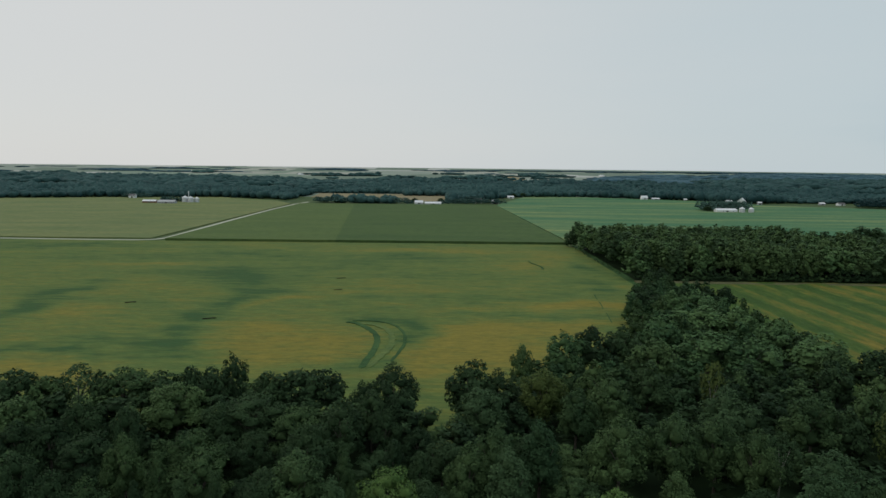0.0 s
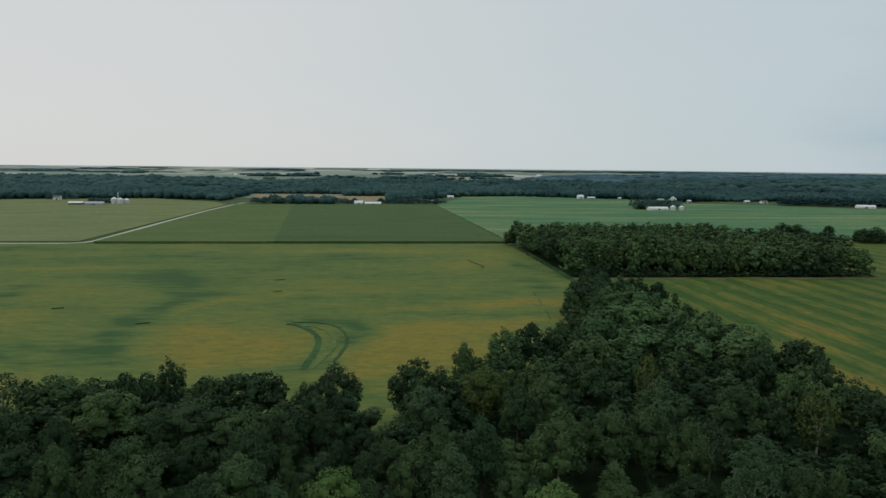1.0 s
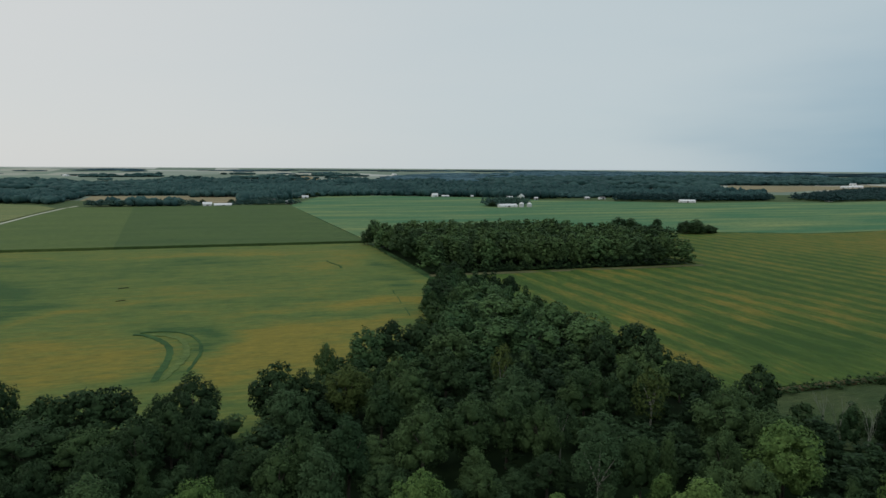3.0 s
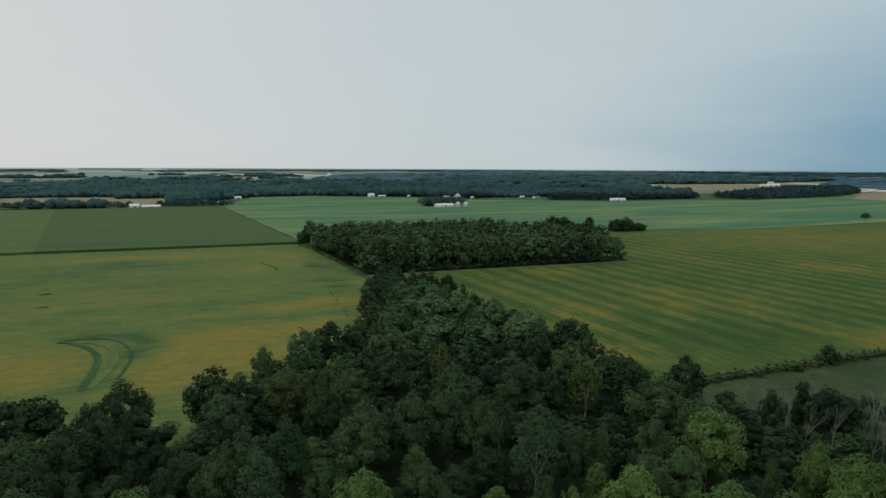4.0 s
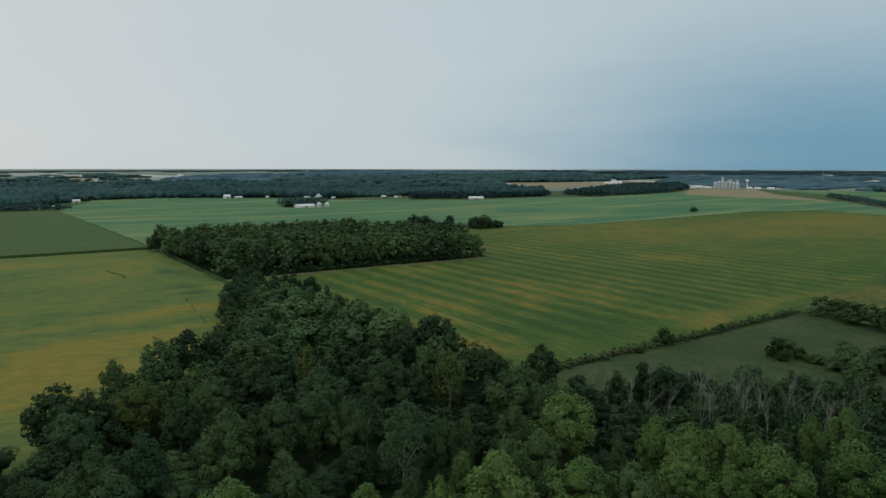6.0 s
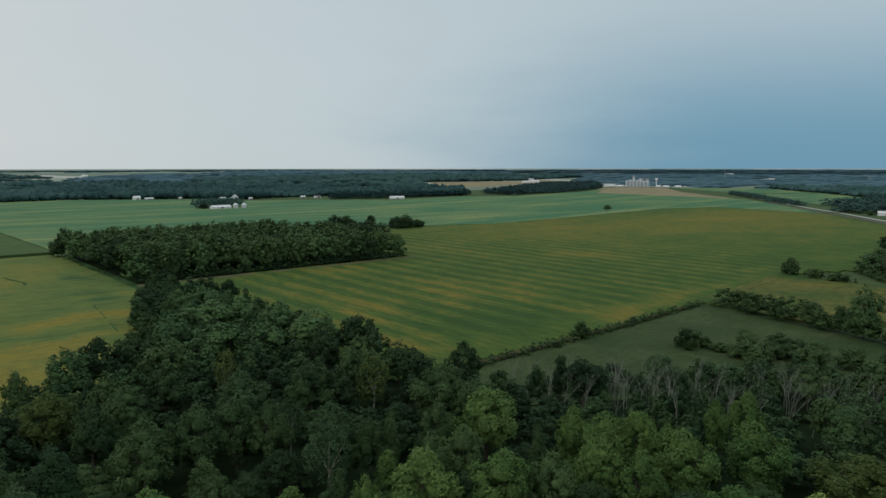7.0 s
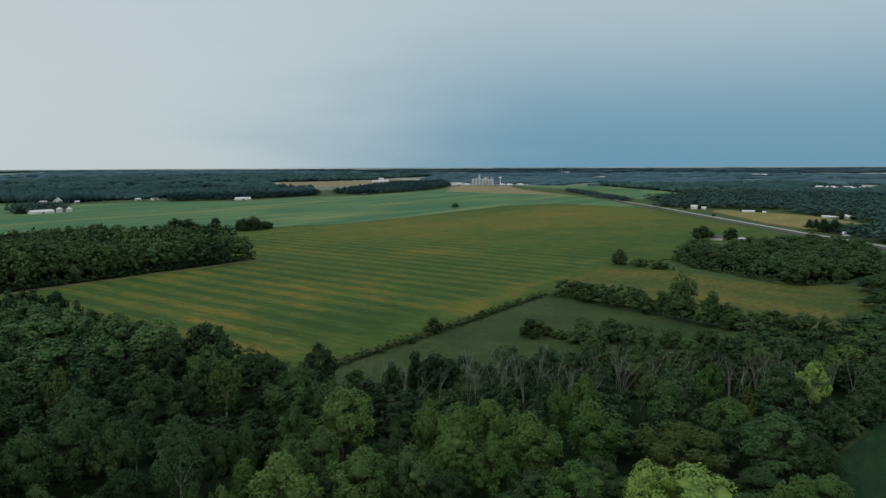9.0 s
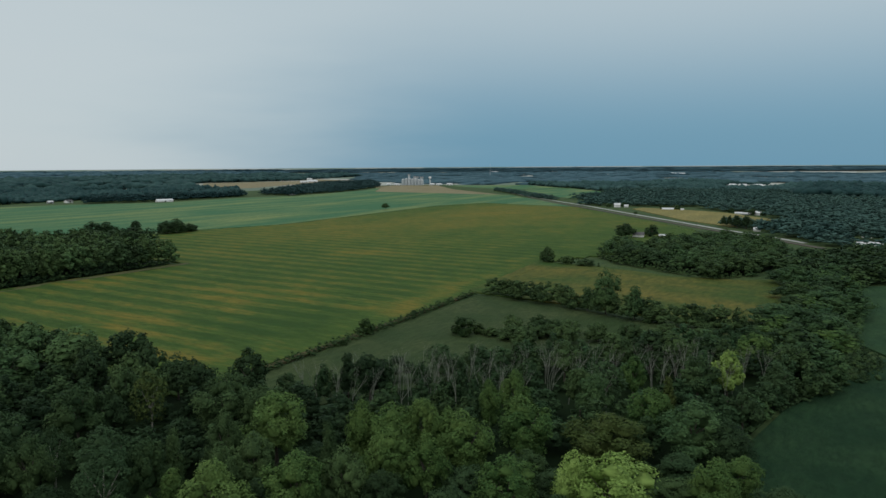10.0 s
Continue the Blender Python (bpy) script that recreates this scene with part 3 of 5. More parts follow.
field("field_golden", [(1010, 268), (1040, 262), (1030, 215), (985, 137), (890, 66), (852, 80), (768, 96), (836, 160)], 0.8, M["gold"], "golden ripe field beside the highway")
field("field_tan_mill", [(1360, 650), (1620, 930), (1900, 1150), (1870, 1290), (1727, 1273), (1400, 1032)], 0.4, M["tan"], "tan stubble field in front of the grain mill")
field("field_brown", [(-84, 1250), (6, 1270), (8, 1485), (-92, 1560), (-286, 1580), (-270, 1380), (-84, 1380)], 0.4, M["tan"], "brown stubble field behind farm buildings")
field("field_tan_far", [(1355, 1640), (1494, 1570), (1889, 1740), (2453, 1966), (2560, 2240), (2240, 2080), (1826, 2190)], 0.4, M["tan"], "tan stubble field among distant woods")
field("field_tan_north", [(157, 2930), (400, 3150), (426, 3562), (478, 4700), (200, 4300)], 0.4, M["tan"], "tan stubble field among distant woods")
field("field_road_green", [(1640, 745), (1793, 655), (1528, 438), (1268, 464), (1400, 570)], 0.6, M["bean"], "green field between the highway and woods")
field("field_mill_green", [(1664, 790), (1895, 1120), (2040, 900), (1800, 670)], 0.5, M["bean"], "green field between the mill and woods")
field("field_pale_east", [(1400, 70), (1512, 66), (1494, -80), (1420, -200), (1330, -200)], 0.5, M["pale"], "pale field among eastern woods")
# floors of the woods: near-black sheets that deepen the gaps between crowns
field("shaded_forest_floor", FOREST_WEST, 0.08, M["litter"], "leaf litter under the forest trees, darkened for tree shade")
field("road_wood_floor", [(440, 40), (420, 58), (432, 80), (444, 100), (456, 122), (482, 140), (520, 136), (594, 94), (584, 40), (500, 19)], 0.09, M["litter"], "ground under the wood near the highway, darkened for tree shade")
field("creek_floor", [(214, 1), (262, 11), (300, 14), (340, 10), (400, 12), (424, 20), (500, 16), (548, -36), (455, -40), (424, -9), (300, -9), (270, -7), (232, -2)], 0.1, M["litter"], "ground under the creek trees, darkened for tree shade")
field("woodlot_floor", WOODLOT, 0.09, M["litter"], "leaf litter under the woodlot, darkened for tree shade")
field("verge_grass", [(92, 573), (113, 573), (114, 398), (112, 372), (98, 345), (104, 420)], 0.3, M["swale"], "dark green grass margin beside the woodlot")
field("verge_woodlot", [(112, 393), (306, 388), (306, 382.5), (166, 384), (112, 386)], 0.84, M["dry_grass"], "strip of dry weeds along the woodlot")
ribbon("road_gravel", [(-1500, 584), (-420, 586), (-300, 581), (-262, 582), (-250, 588), (-246, 600), (-247, 660), (-250, 800), (-252, 1000), (-248, 1140), (-240, 1210)], 4.4, 0.2, M["gravel"],
       "pale gravel farm road bending between the fields", "road", 0.3)
ribbon("road_highway", [(640, 20), (677, 48), (735, 100), (812, 161), (923, 250), (1046, 345), (1284, 545), (1646, 812)], 4.2, 0.35, M["asphalt"], "straight grey two-lane highway", "road", 0.4)
ribbon("railway_bed", [(605, 6), (656, 46), (700, 88), (782, 154), (893, 246), (1024, 352), (1260, 552)], 6.5, 0.5, M["ballast"], "brown gravel bed beside the highway", "railway", 0.6)

# ---- trees ----
ICO = None


def ico():
    """A small ball of 80 triangles, as arrays."""
    global ICO
    if ICO is None:
        bm = bmesh.new()
        bmesh.ops.create_icosphere(bm, subdivisions=2, radius=1.0)
        ICO = np.array([v.co[:] for v in bm.verts]), np.array([[v.index for v in f.verts] for f in bm.faces])
        bm.free()
    return ICO


def masses_of(r, radius, low, high, count, kind):
    """Centres and radii of the leaf masses that make up a crown: a round dome, a narrow plume, or flat tiers of boughs."""
    mid, half = (low + high) / 2, (high - low) / 2
    out = [(0, 0, high - radius * 0.40, radius * 0.38)]
    for k in range(count):
        a = 2.399 * k + r.uniform(-0.5, 0.5)
        h = -0.8 + 1.5 * (k + 0.5) / count
        if kind == "plume":
            w = (0.62 - 0.5 * h) * 0.72
        else:
            w = math.sqrt(max(0.08, 1 - abs(h + 0.25) ** 2.2)) * 0.70
        w *= radius * r.uniform(0.6, 1.24)
        out.append((w * math.cos(a), w * math.sin(a), mid + h * half * 0.84 + r.uniform(-0.5, 0.5), radius * r.uniform(0.24, 0.38) * (1.08 - 0.16 * h)))
    return np.array(out)


def crown_arrays(seed, radius, low, high, count, cards, size, sub=7, kind="dome"):
    """A crown: leaf masses that billow into smaller clumps, each clump a shell of leaf sprays, with gaps between
    them into the leafy cores. Returns points and triangles."""
    r = np.random.default_rng(seed)
    big = masses_of(r, radius, low, high, count, kind)
    flat = 0.55 if kind == "tiers" else 0.92
    middle = np.array((0, 0, (low + high) / 2 - 0.15 * (high - low)))
    iv, it = ico()
    vs, ts, base = [], [], 0
    cores = [] if kind == "open" else [(*middle, radius * 0.62)] + [tuple(m) for m in big]
    for cx, cy, cz, lr in cores:
        j = 1 + 0.2 * r.standard_normal((len(iv), 1)).clip(-1, 1)
        vs.append(iv * j * lr * 0.64 * (1, 1, flat * 0.9) + (cx, cy, cz - 0.22 * lr))
        ts.append(it + base)
        base += len(iv)
    clumps = []
    for cx, cy, cz, lr in big:
        out = np.array((cx, cy, cz)) - middle
        out /= np.linalg.norm(out) + 1e-6
        d = r.standard_normal((sub, 3)) * 0.75 + out * 0.65 + (0, 0, 0.55)
        d /= np.linalg.norm(d, axis=1)[:, None]
        for q in d:
            clumps.append((*(np.array((cx, cy, cz)) + q * lr * r.uniform(0.62, 1.0) * (1, 1, flat)), lr * r.uniform(0.27, 0.52)))
    clumps = np.array(clumps)
    share = clumps[:, 3] ** 2 / np.sum(clumps[:, 3] ** 2)
    for k, (cx, cy, cz, lr) in enumerate(clumps):
        n = max(3, int(cards * share[k]))
        d = r.standard_normal((n, 3)) + (0, 0, 0.55)
        d /= np.linalg.norm(d, axis=1)[:, None]
        p = d * lr * r.uniform(0.7, 1.34, (n, 1)) * (1, 1, flat) + (cx, cy, cz) + r.standard_normal((n, 3)) * size * 0.35
        far = np.linalg.norm(p[:, None, :] - clumps[None, :, :3], axis=2) > clumps[None, :, 3] * 0.74
        far[:, k] = True
        keep = far.all(1) & (np.linalg.norm(p[:, None, :] - big[None, :, :3], axis=2) > big[None, :, 3] * 0.6).all(1)
        p, d = p[keep], d[keep]
        n = len(p)
        if not n:
            continue
        whole = (p - middle) / (radius, radius, (high - low) / 2)
        nor = d * 0.75 + whole * 0.4 + 0.45 * r.standard_normal((n, 3)) + (0, 0, 0.3)
        nor /= np.linalg.norm(nor, axis=1)[:, None]
        t1 = np.cross(nor, r.standard_normal((n, 3)))
        t1 /= np.linalg.norm(t1, axis=1)[:, None]
        t2 = np.cross(nor, t1)
        s = size * r.uniform(0.55, 1.45, (n, 1))
        spray = np.stack([p + t1 * s * 0.75, p - t1 * s * 0.45 + t2 * s * 0.5, p - t1 * s * 0.45 - t2 * s * 0.5], 1)
        vs.append(spray.reshape(-1, 3))
        ts.append(base + 3 * np.arange(n)[:, None] + [0, 1, 2])
        base += 3 * n
    tris = np.concatenate(ts)
    return np.concatenate(vs), tris


def limb(vs, ts, a, b, ra, rb, n=7):
    """One tapered length of trunk or branch, added to the lists."""
    a, b = np.array(a, float), np.array(b, float)
    ax = (b - a) / np.linalg.norm(b - a)
    side = np.cross(ax, (0.3, 0.9, 0.1))
    side /= np.linalg.norm(side)
    up = np.cross(ax, side)
    base = sum(len(v) for v in vs)
    ang = np.linspace(0, 2 * math.pi, n, endpoint=False)[:, None]
    ring = np.cos(ang) * side + np.sin(ang) * up
    vs.append(np.concatenate([a + ring * ra, b + ring * rb]))
    k = np.arange(n)
    q = (k + 1) % n
    ts.append(np.concatenate([np.stack([k, q, q + n], 1), np.stack([k, q + n, k + n], 1)]) + base)


def trunk_mesh(seed, height, radius, bark="bark"):
    r = np.random.default_rng(seed)
    vs, ts = [], []
    fork = (r.uniform(-0.3, 0.3), r.uniform(-0.3, 0.3), height * 0.45)
    limb(vs, ts, (0, 0, -0.3), (0, 0, 1.0), 0.48, 0.34)
    limb(vs, ts, (0, 0, 1.0), fork, 0.34, 0.24)
    for k in range(5):
        a = 2.4 * k + r.uniform(-0.5, 0.5)
        w = radius * r.uniform(0.35, 0.6)
        z = height * r.uniform(0.68, 0.86)
        mid = (fork[0] + w * 0.45 * math.cos(a), fork[1] + w * 0.45 * math.sin(a), (fork[2] + z) / 2)
        end = (fork[0] + w * math.cos(a), fork[1] + w * math.sin(a), z)
        limb(vs, ts, fork, mid, 0.17, 0.11, 6)
        limb(vs, ts, mid, end, 0.11, 0.04, 6)
    return np_mesh("trunk", np.concatenate(vs), np.concatenate(ts), [M[bark]])


def dead_arrays(seed, height):
    """A bare tree: a trunk that forks again and again into thin upright branches."""
    r = np.random.default_rng(seed)
    vs, ts = [], []

    def grow(p, d, length, rad, level):
        p = np.array(p)
        q = p + np.array(d) * length
        limb(vs, ts, p, q, rad, rad * 0.6, 6 if level < 2 else 4)
        if level < 5:
            for k in range(3 if level < 2 else 2):
                e = np.array(d) + r.standard_normal(3) * (0.26, 0.26, 0.10) + (0, 0, 0.16)
                e /= np.linalg.norm(e)
                grow(p + (q - p) * (1.0 if k < 2 else 0.65), e, length * r.uniform(0.55, 0.78), rad * 0.56, level + 1)

    grow((0, 0, -0.3), (r.uniform(-0.08, 0.08), r.uniform(-0.08, 0.08), 1), height * 0.44, 0.12, 0)
    return np.concatenate(vs), np.concatenate(ts)


# crown shapes: kind, radius, underside, top, leaf masses
SHAPES = (("dome", 5.6, 3.4, 15.4, 17), ("dome", 5.2, 4.0, 15.0, 21), ("dome", 5.9, 3.2, 16.2, 24), ("dome", 5.4, 4.2, 15.6, 19),
          ("tiers", 5.8, 3.6, 15.2, 22), ("plume", 5.0, 3.0, 17.0, 20), ("open", 5.6, 4.6, 16.0, 20))


def tree_kit():
    """Crowns and trunks to share out: seven shapes in each tone of green, fine for near trees and coarser for far ones."""
    kit = {}
    for k, (kind, rad, low, high, masses) in enumerate(SHAPES):
        thin = 0.62 if kind == "open" else 1.0
        for fine, cards, size, sub in ((True, 8600, 0.33, 11), (False, 3000, 0.58, 8)):
            v, t = crown_arrays(100 + k, rad, low, high, masses, int(cards * thin), size, sub, kind)
            for tone in TREE_LABEL:
                kit[tone, k, fine] = np_mesh("crown", v, t, [M[tone]])
        kit["trunk", k] = trunk_mesh(200 + k, 15.0, rad, "pale_bark" if kind == "open" else "bark")
        kit["height", k] = high
    return kit


TREE_LABEL = {"dark": "broadleaf tree with a dense dark green crown in the forest", "mid": "broadleaf tree with a full green crown in the forest",
              "bright": "broadleaf tree with a fresh bright green crown in the forest", "yellow": "broadleaf tree with a pale yellow-green crown in the forest",
              "grey": "broadleaf tree with a dull grey-green crown in the forest", "olive": "broadleaf tree with a thinning olive brown-green crown",
              "soft": "broadleaf tree with a soft light green crown in the forest"}
KIT = tree_kit()


def tree(x, y, height, radius, tone, shape, turn, group="forest trees", base=0.0):
    root = new("tree")
    s, w = height / KIT["height", shape], radius / 5.6
    root.matrix_basis = pose(x, y, base, 0, 0, turn) @ Matrix.Diagonal((w, w, s, 1))
    for name, key in (("trunk", ("trunk", shape)), ("crown", (tone, shape, math.hypot(x, y) < 165))):
        ob = new(name, KIT[key])
        ob.parent = root
    return tagged(root, TREE_LABEL[tone], "tree", group)


# trees that stand out, by tone and by part of the forest: x, y, height, crown radius
LANDMARKS = (
    ("dark", [(-104, 160, 16, 5.1), (-86, 132, 14, 4.3), (-84, 162, 15, 2.9), (-80, 133, 15, 4.3), (-75, 114, 15, 4.2), (-69, 126, 15, 5.2), (-69, 161, 16, 5.1), (-63, 164, 16, 3.7), (-57, 163, 17, 3.7), (-53, 168, 18, 3.0), (-50, 105, 15, 2.4), (-48, 141, 15, 4.5), (-43, 106, 14, 2.9), (-43, 160, 16, 4.4), (-38, 130, 13, 4.2), (-37, 106, 16, 2.4), (-35, 162, 16, 5.9), (-30, 109, 15, 4.5), (-29, 165, 16, 4.6), (-26, 126, 16, 5.2)]),
    ("dark", [(-19, 160, 14, 3.3), (-16, 151, 15, 3.4), (-12, 141, 15, 3.2), (-12, 161, 18, 5.5), (-9, 125, 14, 3.4), (-9, 151, 15, 3.4), (-4, 122, 13, 3.4), (7, 165, 18, 4.8), (14, 164, 16, 4.1), (47, 206, 17, 7.4), (53, 169, 17, 5.7), (57, 212, 16, 5.7), (87, 289, 15, 7.4), (88, 142, 15, 4.7), (114, 350, 14, 5.6), (115, 143, 15, 5.5), (122, 183, 17, 7.3), (125, 133, 17, 5.4), (127, 300, 14, 4.7), (142, 111, 15, 3.5)]),
    ("dark", [(143, 104, 15, 6.0), (146, 10, 13, 5.2), (172, 10, 12, 4.5), (213, 43, 14, 6.8)]),
    ("mid", [(-97, 161, 14, 4.4), (-91, 140, 16, 5.8), (-78, 141, 16, 4.5), (-78, 162, 17, 5.5), (-64, 105, 16, 3.9), (-64, 132, 17, 3.6), (-61, 151, 16, 5.8), (-59, 121, 16, 3.9), (-58, 105, 15, 3.9), (-50, 114, 16, 3.2), (-48, 126, 16, 4.9), (-43, 116, 16, 4.8), (-43, 145, 16, 8.0), (-31, 139, 16, 5.1), (-25, 112, 17, 6.2), (-21, 138, 17, 5.7), (-17, 114, 17, 3.1), (5, 118, 16, 4.6), (10, 123, 17, 4.5), (23, 188, 16, 3.4)]),
    ("mid", [(31, 150, 16, 5.1), (35, 127, 18, 6.1), (37, 199, 17, 6.3), (39, 169, 17, 4.2), (40, 155, 17, 5.3), (46, 129, 18, 5.6), (55, 88, 16, 3.5), (55, 130, 17, 5.3), (60, 124, 17, 4.6), (62, 193, 17, 7.4), (72, 104, 16, 3.9), (75, 227, 16, 7.6), (77, 90, 16, 4.2), (78, 104, 16, 2.8), (81, 143, 17, 6.2), (83, 206, 16, 9.7), (84, 88, 16, 4.8), (86, 44, 15, 4.5), (88, 69, 16, 4.5), (93, 198, 16, 8.1)]),
    ("mid", [(96, 79, 16, 2.9), (96, 281, 15, 6.7), (97, 149, 17, 4.7), (101, 41, 15, 6.3), (107, 283, 15, 8.2), (111, 221, 16, 7.9), (114, 199, 17, 9.0), (115, 62, 16, 3.9), (126, 49, 17, 6.3), (139, 64, 15, 3.1), (150, 62, 15, 4.0), (152, 28, 15, 5.7), (163, 49, 14, 4.1), (190, 24, 14, 6.3), (191, 64, 13, 5.6), (205, 52, 14, 5.8), (213, 35, 14, 5.7), (225, 3, 12, 6.5)]),
    ("grey", [(-91, 165, 16, 4.5), (-17, 102, 17, 4.2), (9, 152, 15, 5.2), (12, 114, 17, 5.8), (19, 125, 18, 5.7), (63, 104, 17, 5.5), (63, 145, 18, 6.3), (67, 128, 15, 3.8), (69, 113, 17, 6.3), (148, 17, 15, 8.0), (159, 44, 14, 4.6), (166, 95, 14, 4.5), (169, 44, 15, 5.8), (203, 5, 12, 5.9)]),
    ("bright", [(-9, 108, 17, 4.7), (27, 99, 17, 5.1), (57, 83, 16, 2.7), (70, 83, 17, 6.2), (80, 73, 17, 6.0), (88, 101, 17, 3.9), (99, 66, 16, 4.8), (99, 97, 18, 7.5), (104, 119, 17.5, 7.2), (106, 108, 16, 5.2), (107, 79, 17, 3.7), (110, 73, 17, 5.6), (112, 56, 17, 5.9), (115, 68, 17, 4.4), (119, 8, 15, 4.6), (182, 40, 14, 3.7), (231, 14, 13, 6.0)]),
    ("olive", [(25, 161, 17, 6.2), (66, 160, 20, 3.3), (95, 135, 18, 4.7), (133, 32, 14, 9.0), (171, 28, 13, 2.6)]),
    ("soft", [(96, 245, 16, 10.8), (107, 243, 16, 8.5)]),
    ("bright", [(100, 58, 16, 4.4)]),
    ("dark", [(120, 171, 14.5, 5.2), (106, 178, 15, 5), (119, 156, 13.5, 4.8), (116, 212, 15, 5.5)]),
    ("mid", [(112, 188, 15.5, 5.4), (110, 165, 15, 5), (107, 152, 14, 4.6), (118, 232, 15, 6)]),
    ("yellow", [(107, 23, 17, 7.9), (106, 30, 17, 4.2), (196, 17, 15, 4.6)]),
)
# dead wood stands along the meadow
DEAD_ZONE = [(132, 126), (150, 112), (176, 84), (200, 60), (216, 36), (212, 8), (190, 12), (186, 32), (170, 52), (146, 78), (130, 108)]


def near_forest():
    spots = []
    for usual, rows in LANDMARKS:
        for x, y, h, rad in rows:
            k, tone = int(rng.integers(4)), usual
            # brighter leaf tones in the corner by the meadow
            if 90 < x < 160 and y < 75:
                tone = {"mid": "bright", "grey": "soft"}.get(tone, tone)
            elif (tone == "mid" and y > 195) or (tone == "bright" and x > 80 and y > 100):
                tone = "soft" if y > 195 else "mid"
            elif tone == "mid" and x < -20 and rng.random() < 0.5:
                tone = "dark"
            if y > 145 and x < 20:
                rad *= 1.22
            if tone in ("olive", "grey") and rad < 6:
                k = 6 if rng.random() < 0.5 else 5
            elif x < 0 and rng.random() < 0.3:
                k = 4
            elif rad < 3.6 and y < 145 and tone in ("dark", "mid"):
                k = 5
            tree(x, y, h, rad, tone, k, float(rng.uniform(0, 360)))
            spots.append((x, y, rad))
    count, rest, dead = len(spots), [], []
    tries = rng.uniform((-172, -16), (272, 372), (26000, 2))
    for x, y in tries:
        if not inside(FOREST_WEST, x, y) or math.hypot(x + 3, y + 4) < 76:
            continue
        in_dead = inside(DEAD_ZONE, x, y)
        rad = float(rng.uniform(2.2, 3.6) if in_dead else rng.uniform(3.4, 5.2))
        if any((x - a) ** 2 + (y - b) ** 2 < ((0.7 if in_dead else 0.84) * (rad + c)) ** 2 for a, b, c in spots):
            continue
        h = float(rng.uniform(7.0, 11.5)) if y < 215 else float(rng.uniform(11, 15))
        if x > 150:
            h = float(rng.uniform(6, 11.5))
        spots.append((x, y, rad))
        if in_dead and rng.random() < 0.52:
            dead.append((x, y, h))
            continue
        if in_dead or x > 150:
            tone = rng.choice(["grey", "mid", "soft", "dark"], p=[0.34, 0.3, 0.3, 0.06])
        elif y > 190:
            tone = rng.choice(["dark", "mid", "soft", "grey"], p=[0.06, 0.42, 0.47, 0.05])
        elif y > 120 - x * 0.25:
            tone = rng.choice(["dark", "mid", "grey", "olive"], p=[0.62, 0.28, 0.09, 0.01])
        elif x < 10:
            tone = rng.choice(["dark", "mid"], p=[0.7, 0.3])
        else:
            tone = rng.choice(["dark", "mid", "bright", "grey"], p=[0.22, 0.48, 0.12, 0.18])
        rest.append((math.hypot(x, y), x, y, h, rad, str(tone)))
    rest.sort()
    for k, (d, x, y, h, rad, tone) in enumerate(rest):
        if count + k < 300:
            tree(x, y, h, rad, tone, int(rng.integers(6)), float(rng.uniform(0, 360)))
    return rest[max(0, 300 - count):], dead


far_part, dead_spots = near_forest()


def joined(name, rows, label, kit_cards, size, category="woodland", lobes=9):
    """Trees too many to count, as one piece: rows of x, y, z, height, radius, material index, in shared low shapes."""
    shapes = [crown_arrays(300 + k, 5.0, 2.6, 15.0, lobes, kit_cards, size, 5) for k in range(6)]
    mats = [M[k] for k in ("dark", "mid", "grey", "soft", "bright")]
    vs, ts, ix, base = [], [], [], 0
    for k, (x, y, z, h, rad, mi) in enumerate(rows):
        v, t = shapes[int(rng.integers(6))]
        a = rng.uniform(0, 6.28)
        c, s = math.cos(a) * rad / 5.0, math.sin(a) * rad / 5.0
        vs.append(np.stack([v[:, 0] * c - v[:, 1] * s + x, v[:, 0] * s + v[:, 1] * c + y, v[:, 2] * h / 15.0 + z], 1))
        ts.append(t + base)
        ix.append(np.full(len(t), mi))
        base += len(v)
    me = np_mesh(name, np.concatenate(vs), np.concatenate(ts), mats, np.concatenate(ix))
    return tagged(new(name, me), label, category, kind="stuff")


TONE_INDEX = {"dark": 0, "mid": 1, "bright": 1, "grey": 2, "olive": 1, "soft": 3}
joined("forest_trees", [(x, y, 0, h, rad, TONE_INDEX[tone]) for _, x, y, h, rad, tone in far_part], "belt of dark green broadleaf trees running out between the fields", 700, 0.85, lobes=12)

DEADS = [dead_arrays(400 + k, 14.0) for k in range(5)]
DEAD_MESH = [np_mesh("bare_branches", v, t, [M["dead"]]) for v, t in DEADS]
for k, (x, y, h) in enumerate(dead_spots):
    ob = new("dead_tree", DEAD_MESH[k % 5])
    ob.matrix_basis = pose(x, y, 0, 0, 0, 73 * k) @ Matrix.Diagonal((1, 1, max(0.85, h / 13), 1))
    tagged(ob, "bare dead tree with pale grey branches", "tree", "dead trees by the meadow")


# open ground inside the woods: x0, x1, y0, y1
OPEN = ((1870, 2300, 140, 310), (1440, 1475, -100, 60), (600, 680, -44, -10), (700, 735, -36, -14), (940, 1010, 84, 134), (1035, 1075, 280, 318), (-290, -84, 1205, 1585))


def scatter(poly, gap, jitter=0.7):
    xs, ys = [p[0] for p in poly], [p[1] for p in poly]
    out = []
    y = min(ys)
    while y < max(ys):
        x = min(xs)
        while x < max(xs):
            px, py = x + gap * rng.uniform(-jitter, jitter), y + gap * rng.uniform(-jitter, jitter)
            if inside(poly, px, py) and not any(a < px < b and c < py < d for a, b, c, d in OPEN):
                out.append((px, py))
            x += gap
        y += gap
    return out


